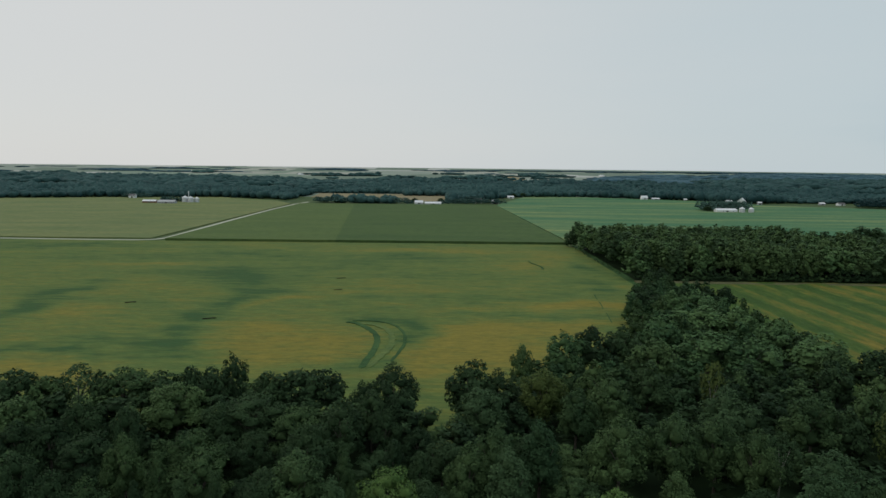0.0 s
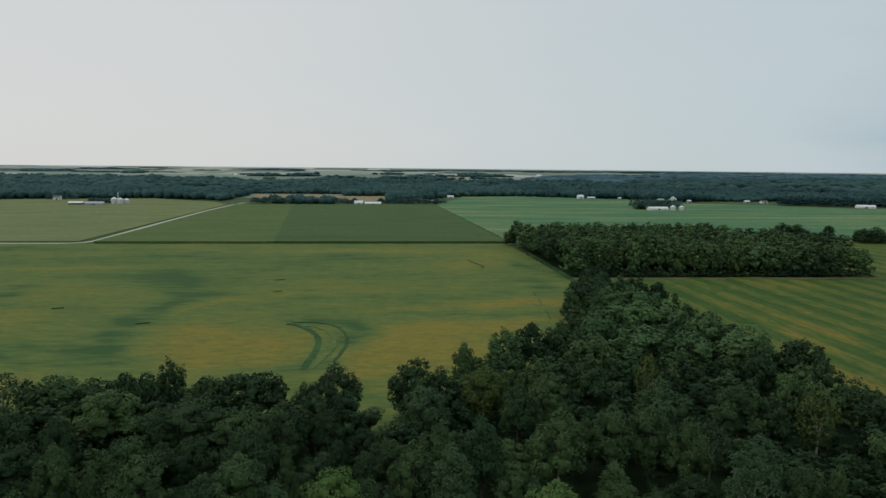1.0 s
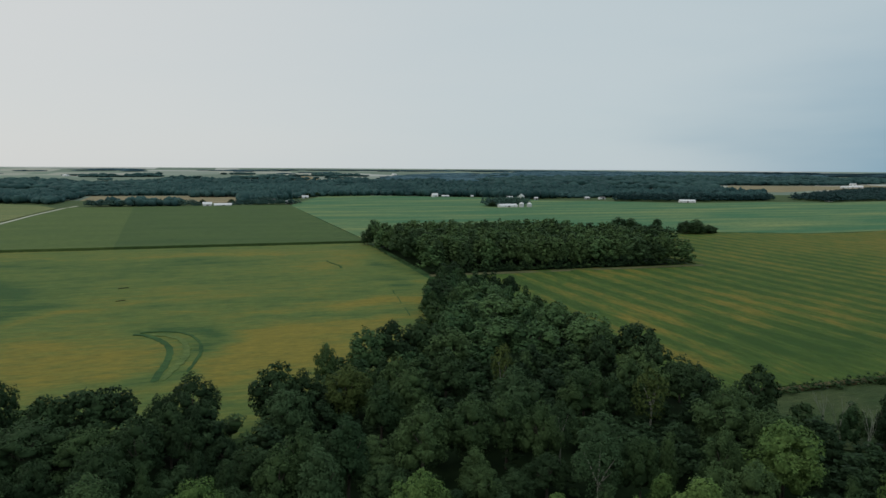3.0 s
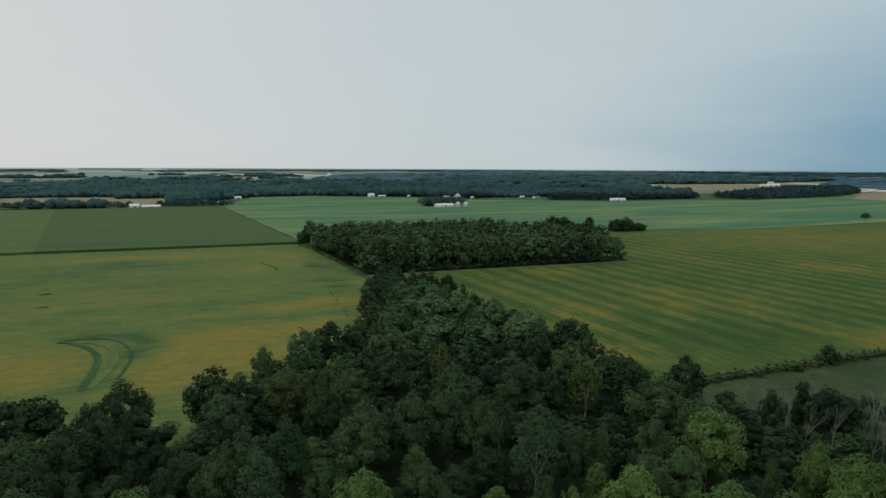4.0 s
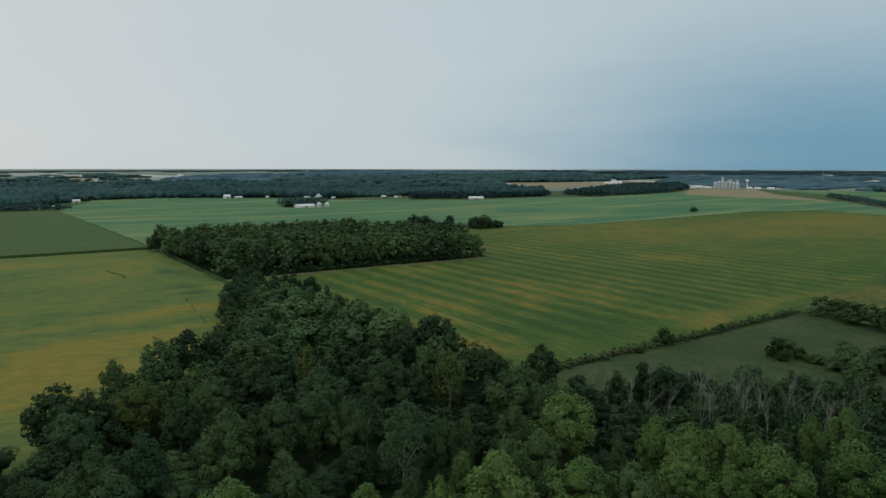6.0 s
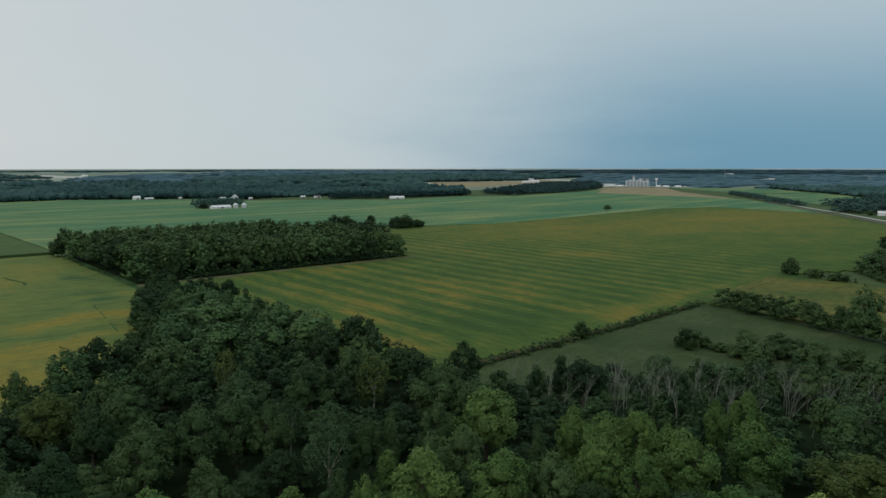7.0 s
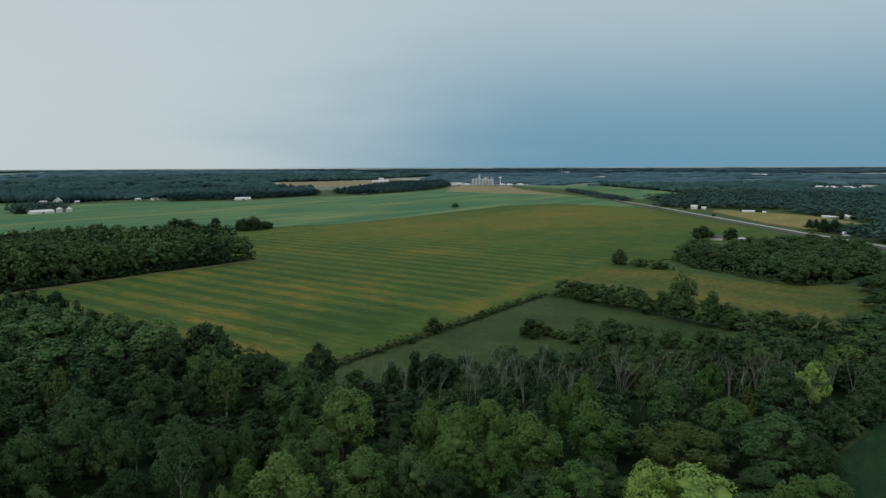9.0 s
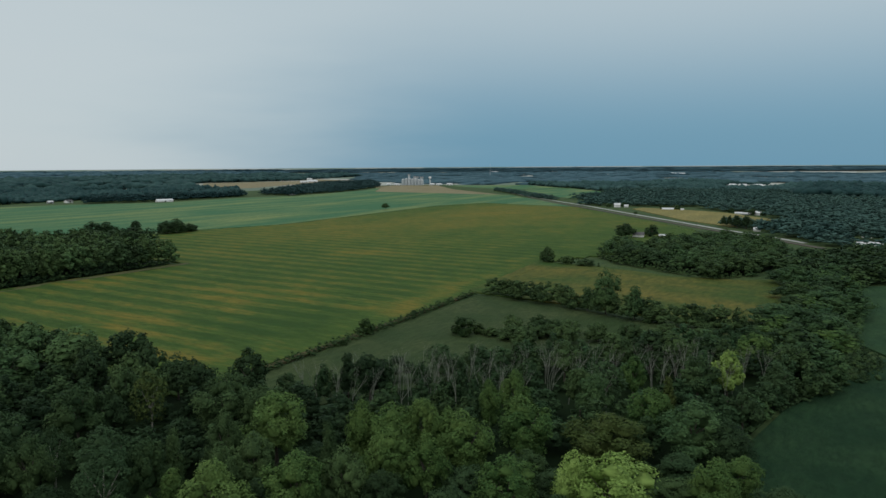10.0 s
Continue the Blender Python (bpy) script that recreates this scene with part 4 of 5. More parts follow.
def stand(name, poly, gap, low, high, label, cards=330, size=1.3, tones=(0, 1), lobes=9):
    rows = []
    for x, y in scatter(poly, gap, 0.45):
        h = low + (high - low) * (0.35 * rng.random() + 0.65 * min(1.0, max(0.0, 0.5 + 0.9 * noise.noise((x * 0.06, y * 0.06, 2.0)))))
        rows.append((x, y, 0, h, gap * rng.uniform(0.6, 0.88), int(rng.choice(tones))))
    return joined(name, rows, label, cards, size, "woodland", lobes)


stand("woodlot_trees", WOODLOT, 9.6, 14, 23.5, "square woodlot of dark green broadleaf trees between fields", 560, 0.95, (0, 1, 1, 1, 2, 3), 12)
rows = []
for k in range(110):
    x = 114 + 1.7 * k
    rows.append((x + rng.uniform(-1, 1), 397 - (x - 114) * 0.022 + rng.uniform(-1.2, 1.2), -0.5, rng.uniform(4, 9), rng.uniform(2, 3.4), int(rng.choice((0, 0, 1)))))
joined("woodlot_edge", rows, "dark bushes along the edge of the woodlot", 120, 0.9, "undergrowth", 4)
stand("woodlot_spur", [(300, 560), (360, 590), (395, 586), (398, 540), (372, 530), (340, 550)], 9, 8, 13, "spur of scattered trees behind the woodlot", 190, 1.5)
for x, y, h, rad in ((106, 560, 16, 6), (392, 635, 16.5, 8), (403, 631, 15.5, 7), (412, 634, 11, 6), (428, 617, 15.5, 5), (436, 580, 16, 7.5), (446, 577, 17.5, 8), (441, 589, 14, 7), (453, 585, 13.5, 7), (461, 578, 11.5, 6.5), (470, 583, 10, 6)):
    tree(x, y, h, rad, "dark", int(rng.integers(4)), float(rng.uniform(0, 360)), "trees at the woodlot's edge", -2.2)
stand("creek_wood", [(208, 2), (232, 6), (262, 14), (300, 18), (340, 13), (400, 16), (424, 24), (424, -10), (400, -14), (300, -14), (270, -12), (232, -4)], 11.5, 6, 16, "belt of broadleaf trees along a creek", 1100, 0.55, (1, 2, 3, 3, 3, 4), 14)
stand("creek_wood", [(424, 24), (500, 20), (560, -40), (450, -44), (432, -30), (420, -10)], 10.5, 9, 16, "dense dark wood where the creek meets the road", 260, 1.1, (0, 1, 2))
stand("road_wood", [(440, 40), (412, 58), (428, 80), (440, 100), (450, 122), (478, 144), (520, 140), (600, 96), (590, 40), (500, 15)], 11, 6.5, 15.5, "block of dense green wood near the highway", 700, 0.72, (1, 1, 2, 3, 3), 12)
for x, y, h, rad in ((612, 165, 17, 10), (632, 146, 15, 7)):
    tree(x, y, h, rad, "dark", int(rng.integers(4)), float(rng.uniform(0, 360)), "round trees by the farmhouse", -3.5)


rows = []
for x, y in scatter(FOREST_WEST, 13.5):
    if math.hypot(x, y) > 90:
        rows.append((x, y, -0.5, rng.uniform(2.5, 5), rng.uniform(2.5, 4.0), 0))
joined("undergrowth", rows, "dark shrubs and saplings under the forest trees", 50, 1.5, "undergrowth", 2)


def hedge(name, line, gap, low, high, label, tones=(0, 1, 1), cards=150, size=0.7, wide=3.0):
    rows = []
    for (x0, y0), (x1, y1) in zip(line, line[1:]):
        d = math.hypot(x1 - x0, y1 - y0)
        for k in range(int(d / gap)):
            f = (k + rng.uniform(0, 0.8)) * gap / d
            h = rng.uniform(low, high)
            rows.append((x0 + (x1 - x0) * f + rng.uniform(-wide, wide) * 0.4, y0 + (y1 - y0) * f + rng.uniform(-wide, wide) * 0.4, -0.1 * h, h * 1.1, max(0.8, h * rng.uniform(0.42, 0.6)), int(rng.choice(tones))))
    return joined(name, rows, label, cards, size, "hedge", 4)


ribbon("verge_meadow", [(124, 155.5), (160, 155.8), (210, 156.2), (260, 157), (306, 159)], 2.6, 0.85, M["weeds"], "strip of dry brown weeds along the hedge", "verge", 0.8, rough=0.2)
ribbon("verge_field", [(309, 160), (350, 163), (390, 166.5), (430, 170)], 8.0, 0.84, M["olive_field"], "yellowing headland between two fields", "verge", 0.8, rough=0.06)
hedge("hedge_meadow", [(124, 153.5), (210, 154), (306, 157)], 0.85, 1.3, 3.7, "low broken hedge of dark shrubs and weeds", cards=130, size=0.55, wide=4.5)
hedge("hedge_tall", [(309, 150), (298, 106), (288, 72), (284, 48), (281, 14)], 1.5, 6.5, 11.0, "tall hedgerow of shrubs and small trees", cards=320, size=0.7, wide=8.0)
hedge("hedge_forest_edge", [(120, 16), (142, 15), (170, 10), (196, 5), (224, -9), (250, -14), (283, -14), (350, -14), (420, -15)], 1.5, 1.4, 4.8, "dark scrub along the forest edge", (1, 2, 3, 3), 170, 0.6, 8.0)
hedge("hedge_forest_west", [(-172, 153), (-110, 155), (-60, 155), (-22, 155), (-9, 158), (-5, 148), (3, 148), (8, 160), (20, 162), (26, 190)], 2.2, 7.0, 12.0, "dense dark scrub along the forest edge", (0, 0, 1), 330, 0.7, 7.0)
hedge("hedge_lush", [(204, 1), (220, -6), (232, -14), (246, -20), (264, -20), (250, -14), (268, -14)], 1.5, 2.2, 4.8, "low scrub along the dark crop field", cards=120, wide=7.0)
hedge("hedge_creek", [(266, -25), (283, -13)], 2.0, 1.0, 2.2, "low dark hedge between two crop fields", cards=90)
hedge("hedge_road_wood", [(440, 36), (411, 56), (424, 80), (436, 102), (448, 124), (474, 144)], 2.2, 3.0, 6.5, "dense shrubs along the foot of a wood", (0, 1, 1, 3), 160, 0.8, 5.0)
hedge("hedge_short", [(432, 168), (431, 142), (426, 126)], 3.0, 2.5, 5.5, "short row of shrubs between fields", cards=200)
hedge("hedge_spur", [(388, 630), (414, 632), (430, 612), (436, 586), (474, 582)], 2.4, 3.5, 7.0, "dark scrub between trees behind the woodlot", (0, 0, 1), 90, 0.9, 6.0)
hedge("hedge_far_corn", [(-236, 575), (108, 576)], 3.0, 0.9, 1.9, "thin dark hedge line before the corn", wide=1.0, cards=10)
hedge("hedge_west_wood", [(112, 420), (108, 480), (107, 560)], 3.5, 1.2, 2.6, "scrub along the woodlot's edge", cards=60)
for x, y, h, rad in ((303, 133, 10.5, 4.6),  (432, 168, 14, 5.4), (429, 153, 8, 5), (427, 139, 7, 6), (238, 104, 10, 4.2), (230, 110, 5, 3.5), (244, 95, 10, 5), (241, 87, 9.5, 5), (229, 100, 8, 5.5), (234, 94, 8, 5), (248, 84, 8, 5), (222, 92, 9, 5), (233, 80, 10, 5), (242, 70, 10, 5), (250, 60, 9, 5), (256, 48, 9, 5), (262, 34, 9, 5), (285, 60, 9, 5), (295, 98, 8, 5), (284, 40, 9, 5)):
    tree(x, y, h, rad, "mid", int(rng.integers(4)), float(rng.uniform(0, 360)), "trees among the fields", -0.22 * h)

tree(836, 596, 10.5, 6, "mid", 1, 20, "trees among the fields")
for x, y, h, rad in ((290, 82, 22, 6), (286, 68, 17, 5.5), (294, 92, 13, 4.5)):
    tree(x, y, h, rad, "soft", 2 if h > 20 else 5, 31 * h, "trees among the fields", -1.5)
BUSH_V = crown_arrays(500, 3.0, 0.2, 4.4, 10, 900, 0.42)
BUSH = np_mesh("bush", BUSH_V[0], BUSH_V[1], [M["shrub"]])
for x, y, s in ((208, 155, 1.3), (226, 120, 1.55), (231, 116, 0.9), (190, 152, 0.5), (248, 158, 0.5)):
    ob = new("bush", BUSH)
    ob.matrix_basis = pose(x, y, 0, 0, 0, 40 * s * 7) @ Matrix.Scale(s, 4)
    tagged(ob, "rounded dark green bush standing alone in grass", "bush", "bushes by the meadow")


# ---- far woods ----
def blob_wood(name, poly, gap, high, label, mat="wood_hazed"):
    """Far woodland: low lumpy crowns packed together, larger and fewer with distance; the material's colour carries the
    haze.
    """
    iv, it = BLOB
    vs, ts, base = [], [], 0
    for x, y in scatter(poly, gap):
        if math.hypot(x, y) > 1750 and noise.noise((x * 0.0022, y * 0.0035, 9.0)) > 0.24:
            continue
        px, py, pz, s = lie(x, y)
        tall = 0.62 + 0.75 * (0.5 + noise.noise((x * 0.006, y * 0.006, 3.0))) + 0.25 * noise.noise((x * 0.03, y * 0.03, 7.0))
        h, rad = high * tall * rng.uniform(0.75, 1.2) * s, gap * rng.uniform(0.42, 0.62) * s
        wide, lift = 1.4, 0.48
        if mat == "wood_hazed_horizon":
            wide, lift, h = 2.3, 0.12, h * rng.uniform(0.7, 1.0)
        j = 1 + 0.26 * rng.standard_normal((len(iv), 1)).clip(-1.3, 1.3)
        vs.append(iv * j * (rad * wide, rad * wide, h * 0.47) + (px, py, pz + h * lift))
        ts.append(it + base)
        base += len(iv)
    if vs:
        tagged(new(name, np_mesh(name, np.concatenate(vs), np.concatenate(ts), [M[mat]], None, True)), label, "woodland", kind="stuff")


def make_blob():
    bm = bmesh.new()
    bmesh.ops.create_icosphere(bm, subdivisions=1, radius=1.0)
    bm.verts.index_update()
    out = np.array([v.co[:] for v in bm.verts]), np.array([[v.index for v in f.verts] for f in bm.faces])
    bm.free()
    return out


BLOB = make_blob()
FAR = "dark belt of distant woodland"
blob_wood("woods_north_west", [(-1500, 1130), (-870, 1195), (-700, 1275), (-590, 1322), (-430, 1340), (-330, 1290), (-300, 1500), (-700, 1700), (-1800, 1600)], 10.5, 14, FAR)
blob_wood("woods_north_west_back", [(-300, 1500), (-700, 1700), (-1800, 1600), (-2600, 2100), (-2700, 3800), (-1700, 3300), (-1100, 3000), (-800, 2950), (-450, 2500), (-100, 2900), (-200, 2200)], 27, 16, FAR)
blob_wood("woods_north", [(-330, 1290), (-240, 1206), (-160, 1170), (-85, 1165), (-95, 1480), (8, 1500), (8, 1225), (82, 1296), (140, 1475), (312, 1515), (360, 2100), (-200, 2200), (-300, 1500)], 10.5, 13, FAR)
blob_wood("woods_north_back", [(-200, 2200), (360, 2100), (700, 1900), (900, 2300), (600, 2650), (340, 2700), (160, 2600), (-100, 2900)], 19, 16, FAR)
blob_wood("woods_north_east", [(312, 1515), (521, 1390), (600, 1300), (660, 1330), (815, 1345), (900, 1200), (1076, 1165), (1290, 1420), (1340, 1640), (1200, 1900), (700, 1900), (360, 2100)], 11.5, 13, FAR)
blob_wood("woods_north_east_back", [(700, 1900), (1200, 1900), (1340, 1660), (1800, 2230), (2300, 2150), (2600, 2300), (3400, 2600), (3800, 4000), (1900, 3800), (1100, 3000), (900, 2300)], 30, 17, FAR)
blob_wood("woods_north_east_far", [(650, 2650), (610, 3050), (1000, 4200), (1300, 4900), (2000, 5600), (5200, 10000), (6000, 9000), (5200, 4800), (3800, 4000), (1900, 3800), (1100, 3000), (900, 2300)], 62, 18, FAR, "wood_hazed_horizon")
blob_wood("woods_east_back", [(2300, 1700), (2100, 1400), (2050, 900), (2500, 400), (2500, -700), (4200, -1300), (5600, 1500), (4600, 3800), (3400, 2600), (2600, 2000)], 52, 13, FAR, "wood_hazed_horizon")
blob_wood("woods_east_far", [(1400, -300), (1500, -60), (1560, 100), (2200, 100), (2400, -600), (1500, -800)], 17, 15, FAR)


def near_wood(name, poly, gap, low, high, label, masses=4, sprays=70, mat="wood_mid"):
    """Woods of the middle distance: crowns of a few coarse leaf masses."""
    shapes = [crown_arrays(600 + k, 5.0, 1.4, 14.0, masses + 3, sprays, 1.35, 3) for k in range(5)]
    vs, ts, base = [], [], 0
    for k, (x, y) in enumerate(scatter(poly, gap, 0.5)):
        v, t = shapes[k % 5]
        a, h, rad = rng.uniform(0, 6.28), low + (high - low) * (0.4 * rng.random() + 0.6 * (0.5 + 0.8 * noise.noise((x * 0.02, y * 0.02, 5.0)))), gap * rng.uniform(0.64, 1.0)
        c, s = math.cos(a) * rad / 5.0, math.sin(a) * rad / 5.0
        vs.append(np.stack([v[:, 0] * c - v[:, 1] * s + x, v[:, 0] * s + v[:, 1] * c + y, v[:, 2] * h / 14.0], 1))
        ts.append(t + base)
        base += len(v)
    tagged(new(name, np_mesh(name, np.concatenate(vs), np.concatenate(ts), [M[mat]])), label, "woodland", kind="stuff")


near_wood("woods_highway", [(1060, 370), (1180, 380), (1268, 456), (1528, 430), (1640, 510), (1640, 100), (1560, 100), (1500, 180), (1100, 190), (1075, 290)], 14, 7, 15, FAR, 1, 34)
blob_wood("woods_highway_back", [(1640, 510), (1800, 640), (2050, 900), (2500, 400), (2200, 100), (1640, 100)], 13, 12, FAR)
near_wood("woods_mid_east", [(1151, 1195), (1150, 1080), (1404, 1122), (1700, 1235), (2180, 1620), (1900, 1640), (1508, 1416)], 15, 8, 16, FAR, 1, 30, "wood_hazed")
near_wood("woods_front", [(727, 1200), (855, 1145), (1076, 1150), (1200, 1320), (1100, 1330), (800, 1290)], 12.5, 9, 17, FAR, 1, 34, "wood_hazed")
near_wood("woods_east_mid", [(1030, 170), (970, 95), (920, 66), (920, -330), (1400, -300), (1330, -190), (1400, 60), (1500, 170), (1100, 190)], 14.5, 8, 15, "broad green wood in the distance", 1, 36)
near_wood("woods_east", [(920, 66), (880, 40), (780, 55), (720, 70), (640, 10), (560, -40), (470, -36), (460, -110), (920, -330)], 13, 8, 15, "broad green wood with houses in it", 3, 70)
near_wood("farm_grove", [(404, 1062), (420, 1052), (426, 1068), (484, 1068), (490, 1100), (412, 1104)], 7, 12, 19, "dark grove of trees behind a white barn")
near_wood("farm_grove", [(30, 1225), (56, 1222), (74, 1262), (40, 1270)], 9, 9, 13, "dark grove of trees round a farmhouse")
near_wood("farm_grove", [(-478, 1150), (-446, 1146), (-446, 1166), (-484, 1172)], 7, 8, 11, "dark grove of trees round farm sheds")
near_wood("farm_grove", [(-228, 1180), (-60, 1168), (-60, 1190), (-228, 1202)], 9, 9, 13, "dark row of trees beside white barns")
near_wood("farm_grove", [(-610, 1280), (-560, 1276), (-560, 1296), (-612, 1300)], 8, 8, 11, "dark grove of trees round a farmhouse")
near_wood("farm_grove", [(-66, 1162), (-52, 1160), (-50, 1176), (-66, 1178)], 7, 7, 10, "dark trees beside white barns")
near_wood("farm_grove", [(0, 1164), (26, 1166), (60, 1190), (110, 1200), (110, 1215), (40, 1210), (0, 1180)], 8, 7, 11, "dark trees round farm sheds")
near_wood("farm_grove", [(770, 98), (780, 108), (800, 92), (770, 62), (748, 66), (756, 80)], 7, 8, 12, "dark trees beside the highway")
blob_wood("woods_skyline", [(6000, 9000), (13000, 6500), (15000, 500), (12000, -3500), (7000, -2200), (6200, 2000), (5200, 4800)], 190, 9, FAR, "wood_hazed_horizon")
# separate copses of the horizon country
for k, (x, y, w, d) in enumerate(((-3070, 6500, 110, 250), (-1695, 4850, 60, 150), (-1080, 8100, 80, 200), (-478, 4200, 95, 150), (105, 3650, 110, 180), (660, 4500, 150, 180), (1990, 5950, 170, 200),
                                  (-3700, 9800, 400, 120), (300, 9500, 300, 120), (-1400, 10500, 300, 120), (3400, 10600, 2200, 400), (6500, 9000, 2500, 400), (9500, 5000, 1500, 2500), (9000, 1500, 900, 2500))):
    blob_wood("copse", [(x - w, y - d), (x + w, y - d), (x + w, y + d), (x - w, y + d)], 36 if y < 5000 and x < 5000 else 150, 18, "dark distant copse among open fields", "wood_hazed_horizon" if y > 5000 or x > 5000 else "wood_hazed")
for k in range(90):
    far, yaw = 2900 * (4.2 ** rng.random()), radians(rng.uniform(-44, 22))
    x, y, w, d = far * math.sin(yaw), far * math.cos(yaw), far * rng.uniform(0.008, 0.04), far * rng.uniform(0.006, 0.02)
    blob_wood("copse", [(x - w, y - d), (x + w, y - d * 0.6), (x + w * 0.8, y + d), (x - w * 0.9, y + d)], far * 0.0075, 13, "dark distant copse among open fields", "wood_hazed_horizon" if far > 5500 else "wood_hazed")
near_wood("highway_trees", strip_line([(1196, 470), (1400, 625), (1600, 790)], 22), 11, 6, 11, "line of trees beside the highway")
for k in range(8):
    x, y = ((150, 1468), (172, 1480), (60, 1280), (40, 1262), (-50, 1195), (-5, 1176), (410, 1055), (418, 1070))[k]
    tree(x, y, 9 + k % 3, 6, "dark", k % 4, 50 * k, "farmyard trees")


# ---- buildings ----
def barn(name, x, y, length, width, eave, ridge, turn, wall, roof, label, category="barn", doors=1, windows=3):
    """A gabled building: walls, two roof slopes, big doors and small windows; its length runs along its own x."""
    root = new(name)
    L, W = length / 2, width / 2
    bm = bmesh.new()
    lo = [bm.verts.new(p) for p in ((-L, -W, 0), (L, -W, 0), (L, W, 0), (-L, W, 0))]
    hi = [bm.verts.new(p) for p in ((-L, -W, eave), (L, -W, eave), (L, W, eave), (-L, W, eave))]
    ga, gb = bm.verts.new((-L, 0, ridge)), bm.verts.new((L, 0, ridge))
    bm.faces.new((lo[0], lo[1], hi[1], hi[0])), bm.faces.new((lo[2], lo[3], hi[3], hi[2]))
    bm.faces.new((lo[1], lo[2], hi[2], gb, hi[1])), bm.faces.new((lo[3], lo[0], hi[0], ga, hi[3]))
    part("wall", bm, M[wall], root)
    for s in (-1, 1):
        bm = bmesh.new()
        o, t = 0.4, 0.2
        ys, zs = s * (W + o), eave - o * (ridge - eave) / W
        a = [bm.verts.new(p) for p in ((-L - o, ys, zs), (L + o, ys, zs), (L + o, 0, ridge), (-L - o, 0, ridge), (-L - o, ys, zs + t), (L + o, ys, zs + t), (L + o, 0, ridge + t), (-L - o, 0, ridge + t))]
        for f in ((0, 1, 2, 3), (4, 5, 6, 7), (0, 1, 5, 4), (1, 2, 6, 5), (2, 3, 7, 6), (3, 0, 4, 7)):
            bm.faces.new([a[i] for i in f])
        bmesh.ops.recalc_face_normals(bm, faces=bm.faces)
        part("roof_slope", bm, M[roof], root)
    for k in range(doors):
        cx = -L + length * (k + 0.5) / doors
        part("door", boxed(cx - 1.5, cx + 1.5, -W - 0.08, -W, 0, min(3.2, eave * 0.85)), M["door"], root)
    for k in range(windows):
        cx = -L + length * (k + 1) / (windows + 1) + 2.2
        part("window", boxed(cx - 0.5, cx + 0.5, -W - 0.06, -W, eave * 0.45, eave * 0.75), M["glass"], root)
    root.matrix_basis = pose(x, y, 0, 0, 0, turn)
    return tagged(root, label, category)


def grain_bin(x, y, r, h, label="round galvanised grain bin with a conical roof", group="grain bins"):
    root = new("grain_bin")
    bm = bmesh.new()
    drum(bm, r, r, 0, h, 20)
    wall = part("wall", bm, M["steel"], root)
    bm = bmesh.new()
    drum(bm, r * 1.04, r * 0.12, h, h + r * 0.55, 20)
    roof = part("roof", bm, M["roof"], root)
    bm = bmesh.new()
    drum(bm, r * 0.14, r * 0.14, h + r * 0.5, h + r * 0.68, 10)
    part("cap", bm, M["steel"], roof)
    for k in range(3):
        bm = bmesh.new()
        drum(bm, r * 1.012, r * 1.012, h * (k + 1) / 4, h * (k + 1) / 4 + 0.15, 20)
        part("hoop", bm, M["steel"], wall)
    root.matrix_basis = pose(x, y, 0, 0, 0, 0)
    return tagged(root, label, "grain bin", group)


WHITE_BARN = "long white metal barn with a pale roof"
barn("barn", 434, 1046, 32, 12, 3.4, 5.8, 4, "white", "roof", WHITE_BARN)
grain_bin(456, 1038, 4.2, 6.4), grain_bin(471, 1040, 4.0, 6)
barn("barn", 572, 1306, 20, 13, 5.5, 11, 60, "white", "roof", "tall white barn beside farmyard trees")
barn("barn", 552, 1318, 12, 8, 4, 6, 10, "white", "roof", "small white farm shed beside a barn", "shed")
barn("barn", 594, 1280, 7, 6, 4, 5.5, 0, "grey_wall", "roof", "grey farm shed beside a white barn", "shed")
barn("house", 421, 1430, 13, 9, 5, 8.5, 5, "white", "roof", "white farmhouse with a pale roof before woods", "house")
barn("barn", 443, 1424, 16, 8, 2.8, 4.5, 0, "grey_wall", "roof", "low grey farm shed before the woods", "shed")
barn("house", 497, 1400, 6, 5, 3, 4.6, 0, "grey_wall", "roof", "small grey house before the woods", "house")
barn("barn", 141, 1434, 13, 8, 3.2, 5.2, 8, "white", "roof", WHITE_BARN)
barn("barn", 127, 1456, 8, 6, 3.5, 5.5, 8, "white", "roof_dark", "small white shed beside farmyard trees", "shed")
barn("barn", -42, 1160, 14, 10, 4.2, 7.2, 5, "white", "roof", WHITE_BARN)
barn("barn", -18, 1152, 27, 12, 3.4, 5.6, 5, "white", "roof", WHITE_BARN)
barn("house", 62, 1240, 14, 9, 5, 8, 12, "white", "roof_dark", "white farmhouse among dark trees", "house")
barn("house", 92, 1215, 12, 8, 4, 6.5, -10, "grey_wall", "roof", "low grey house beside trees", "house")
barn("barn", -484, 1122, 22, 10, 3.5, 5.5, 0, "roof_red", "roof", "low red-brown shed with a pale roof", "shed")
barn("barn", -452, 1112, 28, 12, 3.5, 6, 0, "grey_wall", "grey_wall", "long grey farm shed beside grain bins", "shed")
for x, y, r, h in ((-437, 1150, 5, 8.5), (-426, 1146, 4.8, 8), (-418, 1152, 4, 7)):
    grain_bin(x, y, r, h)
part("shaft", boxed(-0.5, 0.5, -0.5, 0.5, 0, 19), M["steel"], tagged(new("grain_elevator"), "thin steel grain elevator above bins", "elevator")).parent.matrix_basis = pose(-433, 1156, 0)
barn("house", -580, 1270, 12, 8, 5, 8, 0, "white", "roof_dark", "white farmhouse among dark trees", "house")
barn("barn", 850, 1133, 30, 12, 2.8, 5.4, -20, "white", "roof", "white rounded livestock barn before the woods")
barn("house", 1185, 1116, 12, 9, 4.5, 7.5, 0, "white", "roof_dark", "white house at the edge of woods", "house")
barn("barn", 717, 1290, 10, 7, 3, 5, 0, "grey_wall", "roof", "grey shed in a pasture", "shed")
